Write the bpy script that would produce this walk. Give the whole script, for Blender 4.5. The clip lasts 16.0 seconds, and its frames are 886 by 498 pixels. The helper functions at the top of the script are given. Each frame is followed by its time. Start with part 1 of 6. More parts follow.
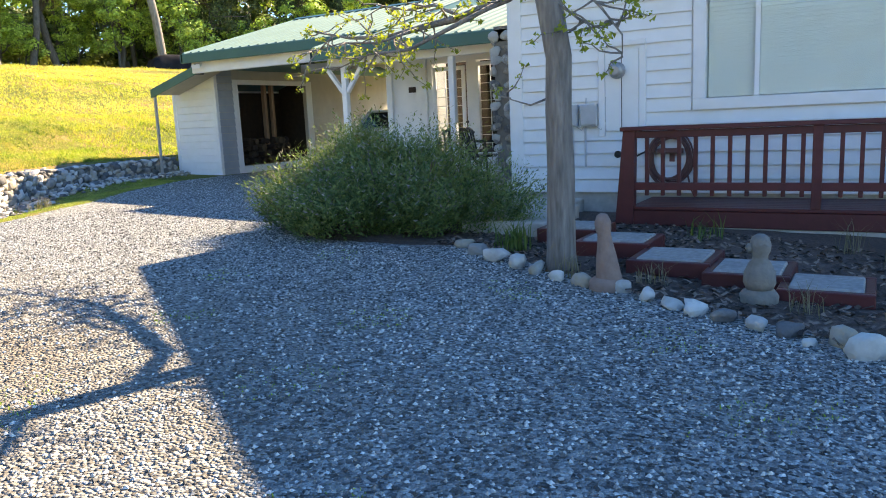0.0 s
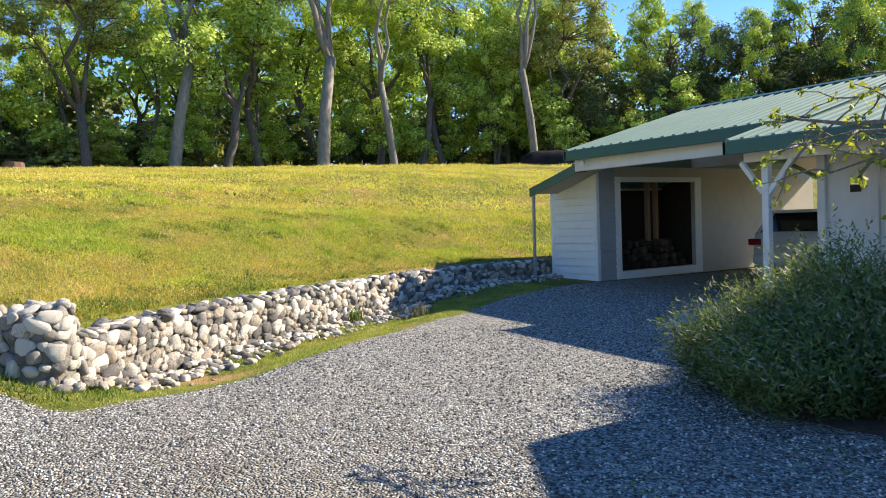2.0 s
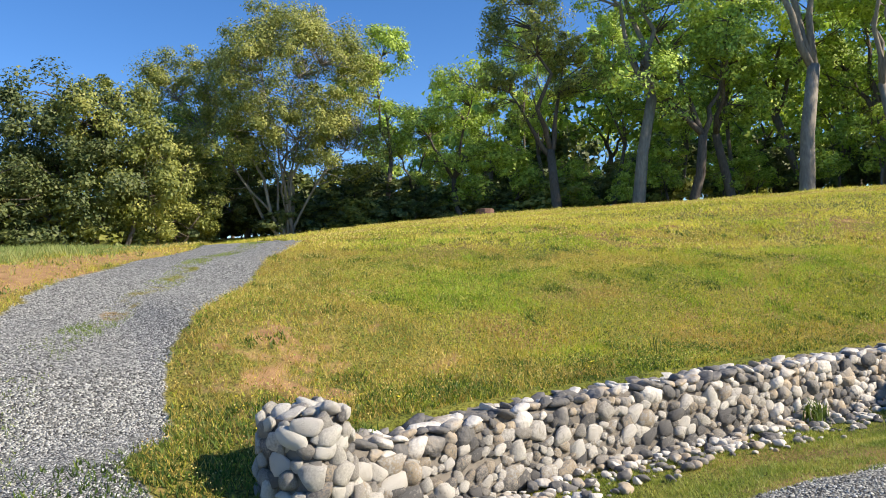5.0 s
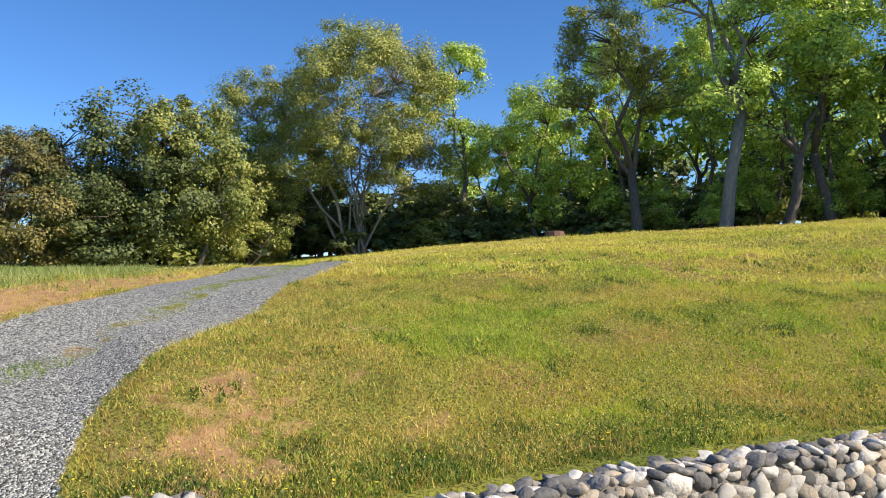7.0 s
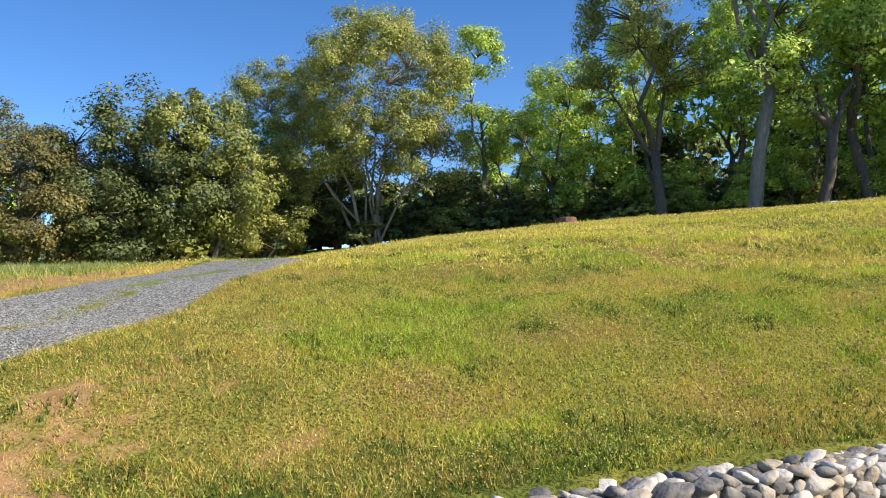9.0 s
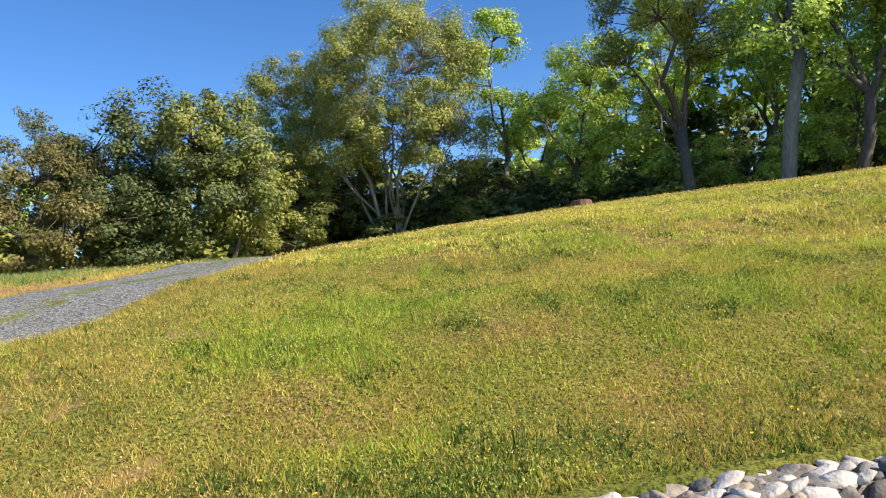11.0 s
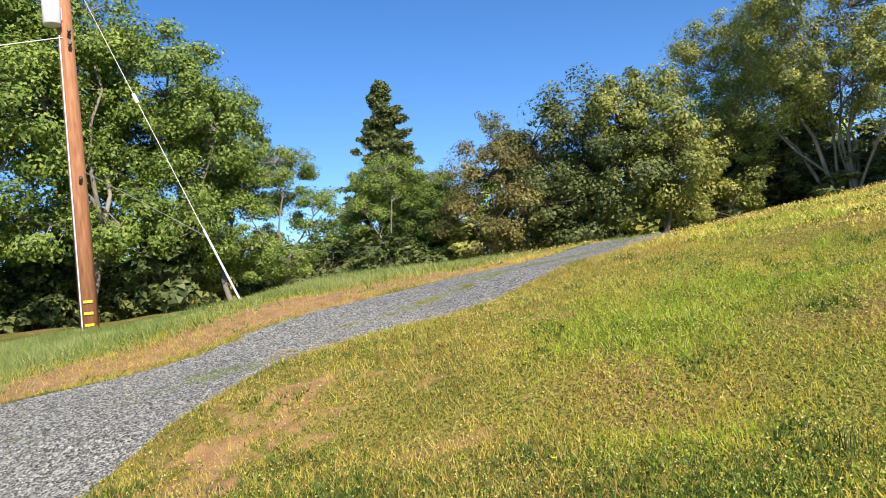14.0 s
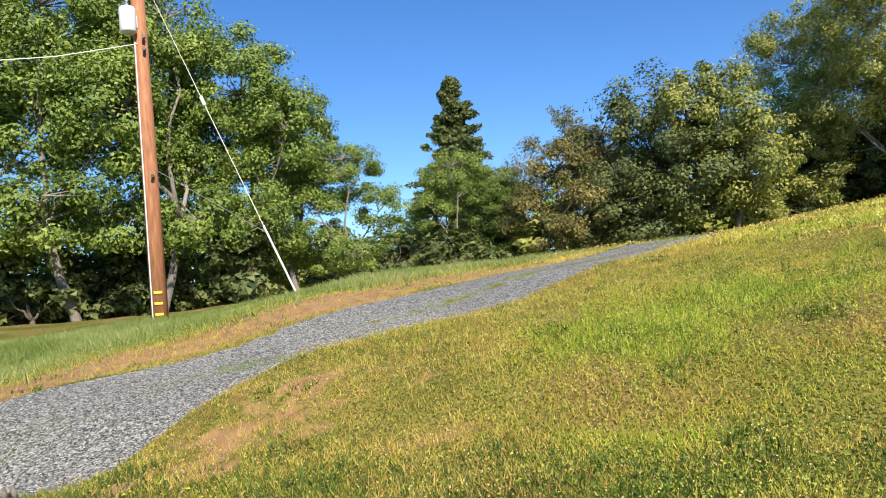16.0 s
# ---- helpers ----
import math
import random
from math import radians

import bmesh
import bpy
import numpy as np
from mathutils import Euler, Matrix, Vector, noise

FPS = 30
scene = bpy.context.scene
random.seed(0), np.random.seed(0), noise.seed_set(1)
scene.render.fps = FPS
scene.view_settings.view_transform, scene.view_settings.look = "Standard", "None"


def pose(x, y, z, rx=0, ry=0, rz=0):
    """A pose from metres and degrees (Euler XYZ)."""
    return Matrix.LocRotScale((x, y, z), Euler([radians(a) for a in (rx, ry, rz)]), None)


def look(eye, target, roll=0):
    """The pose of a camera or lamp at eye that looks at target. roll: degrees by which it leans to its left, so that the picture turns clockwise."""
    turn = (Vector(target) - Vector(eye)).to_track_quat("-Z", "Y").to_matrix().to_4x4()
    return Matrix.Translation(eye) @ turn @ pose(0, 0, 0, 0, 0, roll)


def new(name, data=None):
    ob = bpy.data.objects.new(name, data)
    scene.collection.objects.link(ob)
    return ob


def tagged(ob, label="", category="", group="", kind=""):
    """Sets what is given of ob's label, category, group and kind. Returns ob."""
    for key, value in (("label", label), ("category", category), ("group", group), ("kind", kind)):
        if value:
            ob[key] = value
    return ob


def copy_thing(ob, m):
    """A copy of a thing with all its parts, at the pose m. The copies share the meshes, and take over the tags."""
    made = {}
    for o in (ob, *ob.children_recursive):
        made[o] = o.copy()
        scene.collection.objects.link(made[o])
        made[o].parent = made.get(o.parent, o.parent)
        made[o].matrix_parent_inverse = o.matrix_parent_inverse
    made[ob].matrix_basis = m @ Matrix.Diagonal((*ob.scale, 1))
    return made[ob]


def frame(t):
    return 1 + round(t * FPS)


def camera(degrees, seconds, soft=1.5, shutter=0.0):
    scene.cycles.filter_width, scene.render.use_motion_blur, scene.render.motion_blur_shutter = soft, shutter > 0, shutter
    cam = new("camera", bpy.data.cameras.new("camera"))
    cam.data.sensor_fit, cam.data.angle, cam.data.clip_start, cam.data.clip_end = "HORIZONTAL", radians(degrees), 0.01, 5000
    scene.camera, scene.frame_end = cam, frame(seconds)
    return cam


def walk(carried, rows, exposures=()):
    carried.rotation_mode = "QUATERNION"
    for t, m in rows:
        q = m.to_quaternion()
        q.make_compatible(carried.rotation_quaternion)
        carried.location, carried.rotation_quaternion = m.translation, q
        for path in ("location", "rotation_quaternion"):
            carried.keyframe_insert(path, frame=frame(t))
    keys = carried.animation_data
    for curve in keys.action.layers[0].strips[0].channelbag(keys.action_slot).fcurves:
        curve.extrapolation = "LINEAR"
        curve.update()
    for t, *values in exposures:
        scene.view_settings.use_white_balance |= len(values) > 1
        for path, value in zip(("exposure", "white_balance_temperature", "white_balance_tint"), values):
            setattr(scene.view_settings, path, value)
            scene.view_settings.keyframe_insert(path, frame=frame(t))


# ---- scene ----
cam = camera(61.1, 16.0, soft=1.0)
PATH = [
    (0, (-0.908, 2.052, 1.033), (-1.902, 3.753, 0.69), -2.7),
    (0.5, (-1.371, 2.322, 1.065), (-2.579, 3.884, 0.743), -2.6),
    (1, (-1.884, 2.622, 1.123), (-3.28, 4.031, 0.864), -2.6),
    (1.5, (-2.336, 2.91, 1.216), (-3.883, 4.168, 1.059), -2.3),
    (2, (-2.779, 3.237, 1.288), (-4.444, 4.344, 1.22), -2.1),
    (2.5, (-3.243, 3.554, 1.316), (-5.012, 4.485, 1.299), -2.3),
    (3, (-3.606, 3.89, 1.355), (-5.469, 4.617, 1.358), -2.6),
    (3.5, (-3.986, 4.21, 1.34), (-5.921, 4.716, 1.348), -3.2),
    (4, (-4.388, 4.537, 1.371), (-6.367, 4.828, 1.388), -3.5),
    (4.5, (-4.795, 4.812, 1.442), (-6.793, 4.9, 1.486), -3.4),
    (5, (-5.191, 4.999, 1.498), (-7.188, 4.927, 1.575), -2.9),
    (5.2, (-5.401, 5.08, 1.519), (-7.395, 4.948, 1.61), -2.5),
    (7.3, (-6.807, 5.998, 1.679), (-8.777, 5.684, 1.824), -1.6),
    (7.5, (-6.952, 6.12, 1.665), (-8.92, 5.796, 1.816), -1.6),
    (8, (-7.302, 6.404, 1.677), (-9.265, 6.048, 1.827), -2.1),
    (8.5, (-7.643, 6.648, 1.711), (-9.6, 6.257, 1.843), -2.4),
    (8.7, (-7.749, 6.769, 1.695), (-9.704, 6.364, 1.818), -2.4),
    (10.8, (-9.053, 7.971, 1.633), (-10.994, 7.499, 1.717), -5.0),
    (11, (-9.146, 8.042, 1.63), (-11.071, 7.506, 1.729), -5.0),
    (11.5, (-9.363, 8.185, 1.627), (-11.212, 7.433, 1.752), -6.2),
    (12, (-9.388, 8.221, 1.635), (-11.131, 7.25, 1.775), -6.4),
    (12.5, (-9.327, 8.389, 1.624), (-10.945, 7.221, 1.768), -6.5),
    (13, (-9.372, 8.555, 1.639), (-10.866, 7.233, 1.781), -6.6),
    (13.5, (-9.51, 8.76, 1.619), (-10.895, 7.325, 1.762), -6.8),
    (14, (-9.579, 8.944, 1.615), (-10.883, 7.435, 1.763), -6.6),
    (14.5, (-9.584, 9.123, 1.636), (-10.833, 7.568, 1.792), -6.1),
    (15, (-9.688, 9.316, 1.635), (-10.899, 7.733, 1.799), -5.6),
    (15.5, (-9.866, 9.526, 1.631), (-11.047, 7.919, 1.791), -5.4),
    (16, (-9.902, 9.671, 1.609), (-11.044, 8.036, 1.762), -5.5),
]
walk(cam, [(t, look(eye, target, roll)) for t, eye, target, roll in PATH], exposures=((0, 2.5, 8500, 13), (0.5, 2.35, 8450, 13), (1.5, 1.76, 7500, 12), (3.0, 1.36, 7300, 10), (5.0, 1.08, 6900, 10), (16, 1.08, 6900, 10)))

# ---- world, sun, exposure ----
SUN_DIR = Vector((-0.33, -1.46, -1.0)).normalized()
world = bpy.data.worlds.new("sky")
scene.world = world
world.use_nodes = True
wn = world.node_tree
sky = wn.nodes.new("ShaderNodeTexSky")
sky.sky_type = "NISHITA"
sky.sun_disc = False
sky.sun_elevation = math.asin(-SUN_DIR.z)
sky.sun_rotation = math.atan2(-SUN_DIR.x, -SUN_DIR.y)
sky.altitude = 2000
sky.air_density, sky.dust_density, sky.ozone_density = 1.0, 0.05, 3.0
deep = wn.nodes.new("ShaderNodeHueSaturation")
deep.inputs["Saturation"].default_value = 1.25
deep.inputs["Hue"].default_value = 0.507
wn.links.new(sky.outputs[0], deep.inputs["Color"])
wn.links.new(deep.outputs[0], wn.nodes["Background"].inputs[0])
wn.nodes["Background"].inputs[1].default_value = 0.1
sun = new("sun", bpy.data.lights.new("sun", "SUN"))
sun.data.energy, sun.data.angle, sun.data.color = 3.6, radians(0.5), (1.0, 0.9, 0.76)
sun.matrix_world = look((0, 0, 60), Vector((0, 0, 60)) + SUN_DIR)


# ---- small helpers for building ----
def part(name, geo, material, parent=None, label="", smooth=False):
    """One mesh object from (verts, faces), under a thing or a part."""
    verts, faces = geo
    me = bpy.data.meshes.new(name)
    me.from_pydata([tuple(v) for v in verts], [], faces)
    me.materials.append(material)
    if smooth:
        me.polygons.foreach_set("use_smooth", [True] * len(me.polygons))
    me.update()
    ob = new(name, me)
    if parent is not None:
        ob.parent = parent
    if label:
        tagged(ob, label=label)
    return ob


def thing(name, label, category, at=(0, 0, 0), rz=0.0, group="", kind=""):
    ob = new(name)
    ob.matrix_world = pose(*at, rz=rz)
    return tagged(ob, label, category, group, kind)


def box(x0, x1, y0, y1, z0, z1, bevel=0.0):
    """A box; with a bevel its edges are chamfered."""
    if bevel <= 0:
        v = [(x, y, z) for z in (z0, z1) for y in (y0, y1) for x in (x0, x1)]
        return v, [(0, 2, 3, 1), (4, 5, 7, 6), (0, 1, 5, 4), (2, 6, 7, 3), (0, 4, 6, 2), (1, 3, 7, 5)]
    bm = bmesh.new()
    bmesh.ops.create_cube(bm, size=1)
    for q in bm.verts:
        q.co = Vector(((x0 + x1) / 2 + q.co.x * (x1 - x0), (y0 + y1) / 2 + q.co.y * (y1 - y0), (z0 + z1) / 2 + q.co.z * (z1 - z0)))
    bmesh.ops.bevel(bm, geom=bm.edges[:], offset=min(bevel, 0.45 * min(x1 - x0, y1 - y0, z1 - z0)), segments=1, affect="EDGES", profile=0.5)
    bm.verts.index_update()
    geo = [q.co.copy() for q in bm.verts], [tuple(q.index for q in f.verts) for f in bm.faces]
    bm.free()
    return geo


def moved(geo, m):
    return [m @ Vector(q) for q in geo[0]], geo[1]


def joined(*geos):
    v, f = [], []
    for gv, gf in geos:
        n = len(v)
        v.extend(gv)
        f.extend(tuple(i + n for i in face) for face in gf)
    return v, f


def tube(points, radii, sides=8, caps=True):
    """A round tube along points."""
    v, f = [], []
    pts = [Vector(p) for p in points]
    n = len(pts)
    if isinstance(radii, (int, float)):
        radii = [radii] * n
    up = None
    for i, p in enumerate(pts):
        d = (pts[min(i + 1, n - 1)] - pts[max(i - 1, 0)]).normalized()
        if up is None:
            up = d.orthogonal().normalized()
        up = (up - d * up.dot(d))
        up = up.normalized() if up.length > 1e-6 else d.orthogonal().normalized()
        side = d.cross(up)
        for k in range(sides):
            a = 2 * math.pi * k / sides
            v.append(p + (up * math.cos(a) + side * math.sin(a)) * radii[i])
    for i in range(n - 1):
        for k in range(sides):
            a, b = i * sides + k, i * sides + (k + 1) % sides
            f.append((a, b, b + sides, a + sides))
    if caps:
        f.append(tuple(reversed(range(sides))))
        f.append(tuple(range((n - 1) * sides, n * sides)))
    return v, f


def lathe(profile, sides=16, centre=(0, 0, 0)):
    """A turned shape: profile is (radius, height) from the bottom up."""
    c = Vector(centre)
    v, f = [], []
    for r, z in profile:
        for k in range(sides):
            a = 2 * math.pi * k / sides
            v.append(c + Vector((r * math.cos(a), r * math.sin(a), z)))
    for i in range(len(profile) - 1):
        for k in range(sides):
            a, b = i * sides + k, i * sides + (k + 1) % sides
            f.append((a, b, b + sides, a + sides))
    f.append(tuple(reversed(range(sides))))
    f.append(tuple(range((len(profile) - 1) * sides, len(profile) * sides)))
    return v, f


def prism(poly, y0, y1):
    """A polygon in x, z pushed out along y."""
    n = len(poly)
    v = [(x, y0, z) for x, z in poly] + [(x, y1, z) for x, z in poly]
    f = [tuple(range(n)), tuple(range(2 * n - 1, n - 1, -1))]
    f += [(i, i + n, (i + 1) % n + n, (i + 1) % n) for i in range(n)]
    return v, f


def stone_geo(rng, sx, sy, sz, rough=0.2):
    """A rounded, uneven stone."""
    bm = bmesh.new()
    bmesh.ops.create_icosphere(bm, subdivisions=2, radius=1)
    off = Vector((rng.uniform(-50, 50), rng.uniform(-50, 50), rng.uniform(-50, 50)))
    for q in bm.verts:
        d = q.co.normalized()
        k = 1 + rough * 1.5 * noise.noise(d * 1.0 + off) + rough * 0.45 * noise.noise(d * 2.2 + off)
        e = Vector([math.copysign(abs(c) ** 0.78, c) for c in d])
        q.co = Vector((e.x * sx, e.y * sy, e.z * sz)) * k
    for _ in range(11):
        way = Vector((rng.gauss(0, 1), rng.gauss(0, 1), rng.gauss(0, 1))).normalized()
        most = max(q.co.dot(way) for q in bm.verts) * rng.uniform(0.55, 0.82)
        for q in bm.verts:
            over = q.co.dot(way) - most
            if over > 0:
                q.co -= way * over * 0.88
    bm.verts.index_update()
    geo = [q.co.copy() for q in bm.verts], [tuple(q.index for q in f.verts) for f in bm.faces]
    bm.free()
    return geo


# ---- materials ----
def surface(name, colours, scale=8.0, rough=0.8, bump=0.2, bump_scale=60.0, metal=0.0, large=0.6, spread=0.0, island=False, stretch=(1, 1, 1), detail=6.0, spec=0.5):
    """A two-scale noisy surface: colours run from dark to light; large is the scale of its stains."""
    m = bpy.data.materials.new(name)
    m.use_nodes = True
    nt = m.node_tree
    n, l = nt.nodes, nt.links
    b = n["Principled BSDF"]
    b.inputs["Roughness"].default_value = rough
    b.inputs["Metallic"].default_value = metal
    b.inputs["Specular IOR Level"].default_value = spec
    co = n.new("ShaderNodeTexCoord")
    mp = n.new("ShaderNodeMapping")
    mp.inputs["Scale"].default_value = stretch
    l.new(co.outputs["Object"], mp.inputs[0])
    n1 = n.new("ShaderNodeTexNoise")
    n1.inputs["Scale"].default_value = scale
    n1.inputs["Detail"].default_value = detail
    l.new(mp.outputs[0], n1.inputs["Vector"])
    n2 = n.new("ShaderNodeTexNoise")
    n2.inputs["Scale"].default_value = large
    n2.inputs["Detail"].default_value = 3
    l.new(mp.outputs[0], n2.inputs["Vector"])
    add = n.new("ShaderNodeMath")
    add.operation = "MULTIPLY_ADD"
    add.inputs[1].default_value = 0.55
    l.new(n1.outputs[0], add.inputs[0])
    mul = n.new("ShaderNodeMath")
    mul.operation = "MULTIPLY"
    mul.inputs[1].default_value = 0.45
    l.new(n2.outputs[0], mul.inputs[0])
    l.new(mul.outputs[0], add.inputs[2])
    last = add.outputs[0]
    if spread > 0:
        src = n.new("ShaderNodeNewGeometry").outputs["Random Per Island"] if island else n.new("ShaderNodeObjectInfo").outputs["Random"]
        r = n.new("ShaderNodeMath")
        r.operation = "MULTIPLY_ADD"
        r.inputs[1].default_value = spread
        l.new(src, r.inputs[0])
        sub = n.new("ShaderNodeMath")
        sub.operation = "SUBTRACT"
        sub.inputs[1].default_value = spread / 2
        l.new(last, sub.inputs[0])
        l.new(sub.outputs[0], r.inputs[2])
        last = r.outputs[0]
    ramp = n.new("ShaderNodeValToRGB")
    el = ramp.color_ramp.elements
    k = len(colours)
    for i, c in enumerate(colours):
        p = 0.28 + 0.44 * i / max(1, k - 1)
        e = el[i] if i < 2 else el.new(p)
        e.position = p
    for i, c in enumerate(colours):
        el[i].color = (*c, 1)
    l.new(last, ramp.inputs[0])
    l.new(ramp.outputs[0], b.inputs["Base Color"])
    if bump > 0:
        n3 = n.new("ShaderNodeTexNoise")
        n3.inputs["Scale"].default_value = bump_scale
        n3.inputs["Detail"].default_value = 4
        l.new(mp.outputs[0], n3.inputs["Vector"])
        bu = n.new("ShaderNodeBump")
        bu.inputs["Strength"].default_value = bump
        bu.inputs["Distance"].default_value = 0.02
        l.new(n3.outputs[0], bu.inputs["Height"])
        l.new(bu.outputs[0], b.inputs["Normal"])
    return m


def leafy(name, colours, translucent=0.35, rough=0.55):
    """Foliage: each leaf takes its own shade, and lets light through."""
    m = surface(name, colours, scale=0.9, large=0.25, rough=rough, bump=0.0, spread=0.34, island=True, spec=0.3)
    nt = m.node_tree
    n, l = nt.nodes, nt.links
    b, out = n["Principled BSDF"], n["Material Output"]
    ramp = b.inputs["Base Color"].links[0].from_socket
    tr = n.new("ShaderNodeBsdfTranslucent")
    br = n.new("ShaderNodeMixRGB")
    br.blend_type = "MULTIPLY"
    br.inputs[0].default_value = 1.0
    br.inputs[2].default_value = (1.2, 1.25, 0.7, 1)
    l.new(ramp, br.inputs[1])
    l.new(br.outputs[0], tr.inputs[0])
    mix = n.new("ShaderNodeMixShader")
    mix.inputs[0].default_value = translucent
    l.new(b.outputs[0], mix.inputs[1])
    l.new(tr.outputs[0], mix.inputs[2])
    l.new(mix.outputs[0], out.inputs[0])
    return m


def pane_glass(name, tint=(0.9, 0.95, 0.95), rough=0.02):
    m = bpy.data.materials.new(name)
    m.use_nodes = True
    b = m.node_tree.nodes["Principled BSDF"]
    b.inputs["Base Color"].default_value = (*tint, 1)
    b.inputs["Roughness"].default_value = rough
    b.inputs["Transmission Weight"].default_value = 1.0
    b.inputs["IOR"].default_value = 1.2
    return m


WHITE = surface("white_paint", [(0.76, 0.76, 0.74), (0.86, 0.86, 0.845)], scale=5, rough=0.55, bump=0.08, bump_scale=90)
# Siding beside the store opening; its bluish shade is put into this colour.
SHADED_SIDING = surface("shaded_siding_paint", [(0.3, 0.33, 0.36), (0.4, 0.43, 0.46)], scale=5, rough=0.6, bump=0.08, bump_scale=90)
# Cream paint, darkened to carry the shade inside the carport and under eaves.
SHADED_CREAM = surface("shaded_cream_paint", [(0.42, 0.385, 0.32), (0.53, 0.49, 0.41)], scale=5, rough=0.6, bump=0.08, bump_scale=90)
GREEN_METAL = surface("green_roof_metal", [(0.03, 0.11, 0.09), (0.05, 0.16, 0.13)], scale=3, rough=0.4, bump=0.03, spec=0.5)
GREEN_SHEET = surface("pale_green_roof_sheet", [(0.15, 0.25, 0.215), (0.2, 0.31, 0.27)], scale=2.5, rough=0.75, bump=0.03, spec=0.15)
RED_WOOD = surface("redwood_stain", [(0.07, 0.012, 0.013), (0.13, 0.022, 0.023)], scale=9, rough=0.5, bump=0.15, bump_scale=50, spread=0.25)
# Dark wood, also used for sheets that stand in for the store's shade.
DARK_WOOD_AND_SHADE = surface("dark_wood_and_shade", [(0.03, 0.02, 0.014), (0.07, 0.045, 0.03)], scale=10, rough=0.8)
RAW_WOOD = surface("raw_wood", [(0.2, 0.11, 0.06), (0.36, 0.22, 0.13)], scale=10, rough=0.75, stretch=(1, 1, 0.15))
BLACK = surface("black_plastic", [(0.012, 0.012, 0.013), (0.03, 0.03, 0.03)], scale=10, rough=0.4, bump=0.05)
CONCRETE = surface("concrete", [(0.34, 0.32, 0.28), (0.54, 0.5, 0.44)], scale=14, rough=0.9, bump=0.25, bump_scale=80)
# Mortar darkened so that its colour holds the shadows between the stones.
SHADED_MORTAR = surface("mortar", [(0.15, 0.135, 0.115), (0.26, 0.235, 0.2)], scale=12, rough=0.95, bump=0.6, bump_scale=60)
STONE = surface("river_stone", [(0.13, 0.128, 0.125), (0.27, 0.256, 0.234), (0.41, 0.335, 0.24), (0.42, 0.4, 0.365), (0.6, 0.575, 0.525)], scale=7, rough=0.85, bump=0.75, bump_scale=28, large=2.0, spread=0.75)
STONE_J = surface("river_stone_joined", [(0.13, 0.128, 0.125), (0.27, 0.256, 0.234), (0.41, 0.335, 0.24), (0.42, 0.4, 0.365), (0.6, 0.575, 0.525)], scale=7, rough=0.85, bump=0.75, bump_scale=28, large=2.0, spread=0.75, island=True)
PALE_STONE = surface("pale_stone", [(0.28, 0.262, 0.235), (0.46, 0.44, 0.395), (0.65, 0.63, 0.57)], scale=9, rough=0.85, bump=0.75, bump_scale=28, spread=0.6)
BARK = surface("bark", [(0.05, 0.04, 0.032), (0.13, 0.105, 0.085), (0.22, 0.19, 0.16)], scale=14, rough=0.95, bump=0.9, bump_scale=30, stretch=(1, 1, 0.25))
PALE_BARK = surface("pale_bark", [(0.12, 0.105, 0.09), (0.24, 0.215, 0.18), (0.38, 0.35, 0.3)], scale=9, rough=0.95, bump=0.7, bump_scale=30, stretch=(1, 1, 0.3))
GREY_BARK = surface("grey_bark", [(0.1, 0.09, 0.08), (0.24, 0.215, 0.19), (0.38, 0.35, 0.32)], scale=30, rough=0.95, bump=0.9, bump_scale=70, stretch=(1, 1, 0.15))
GLASS = pane_glass("window_glass")
STEEL = surface("galvanised_steel", [(0.3, 0.31, 0.32), (0.48, 0.49, 0.5)], scale=20, rough=0.45, metal=0.7, bump=0.05)

# ---- ground: yard, hill, driveway ----
WALL_LINE = [(-9.97, 3.861), (-10.5, 4.25), (-11.36, 5.1), (-12.2, 6.2), (-13.13, 7.66), (-14.0, 9.2), (-14.66, 10.45), (-15.25, 12.4), (-15.5, 14.4), (-15.5, 40)]
ROAD_LINE = [(-6.5, 4.0), (-8.6, 2.5), (-10.5, 1.5), (-12.3, 1.0), (-14.0, 0.75), (-16.5, 0.45), (-18.5, 0.2), (-21.5, 0.1), (-25.0, -0.45), (-29.0, -1.5), (-33.0, -2.7), (-40, -5.5)]


def line_distance(x, y, line, extend=False):
    """Signed distance from a broken line; positive on the hill's side (its left). Also the distance along."""
    best = np.full(x.shape, 1e9)
    sign = np.ones(x.shape)
    for i, ((ax, ay), (bx, by)) in enumerate(zip(line[:-1], line[1:])):
        dx, dy = bx - ax, by - ay
        u = ((x - ax) * dx + (y - ay) * dy) / (dx * dx + dy * dy)
        u = np.minimum(u, 1) if (extend and i == 0) else np.clip(u, 0, 1)
        d = np.hypot(x - ax - u * dx, y - ay - u * dy)
        s = np.where((x - ax) * (-dy) + (y - ay) * dx > 0, 1.0, -1.0)
        near = d < best
        best, sign = np.where(near, d, best), np.where(near, s, sign)
    return best * sign


def smooth01(v):
    v = np.clip(v, 0, 1)
    return v * v * (3 - 2 * v)


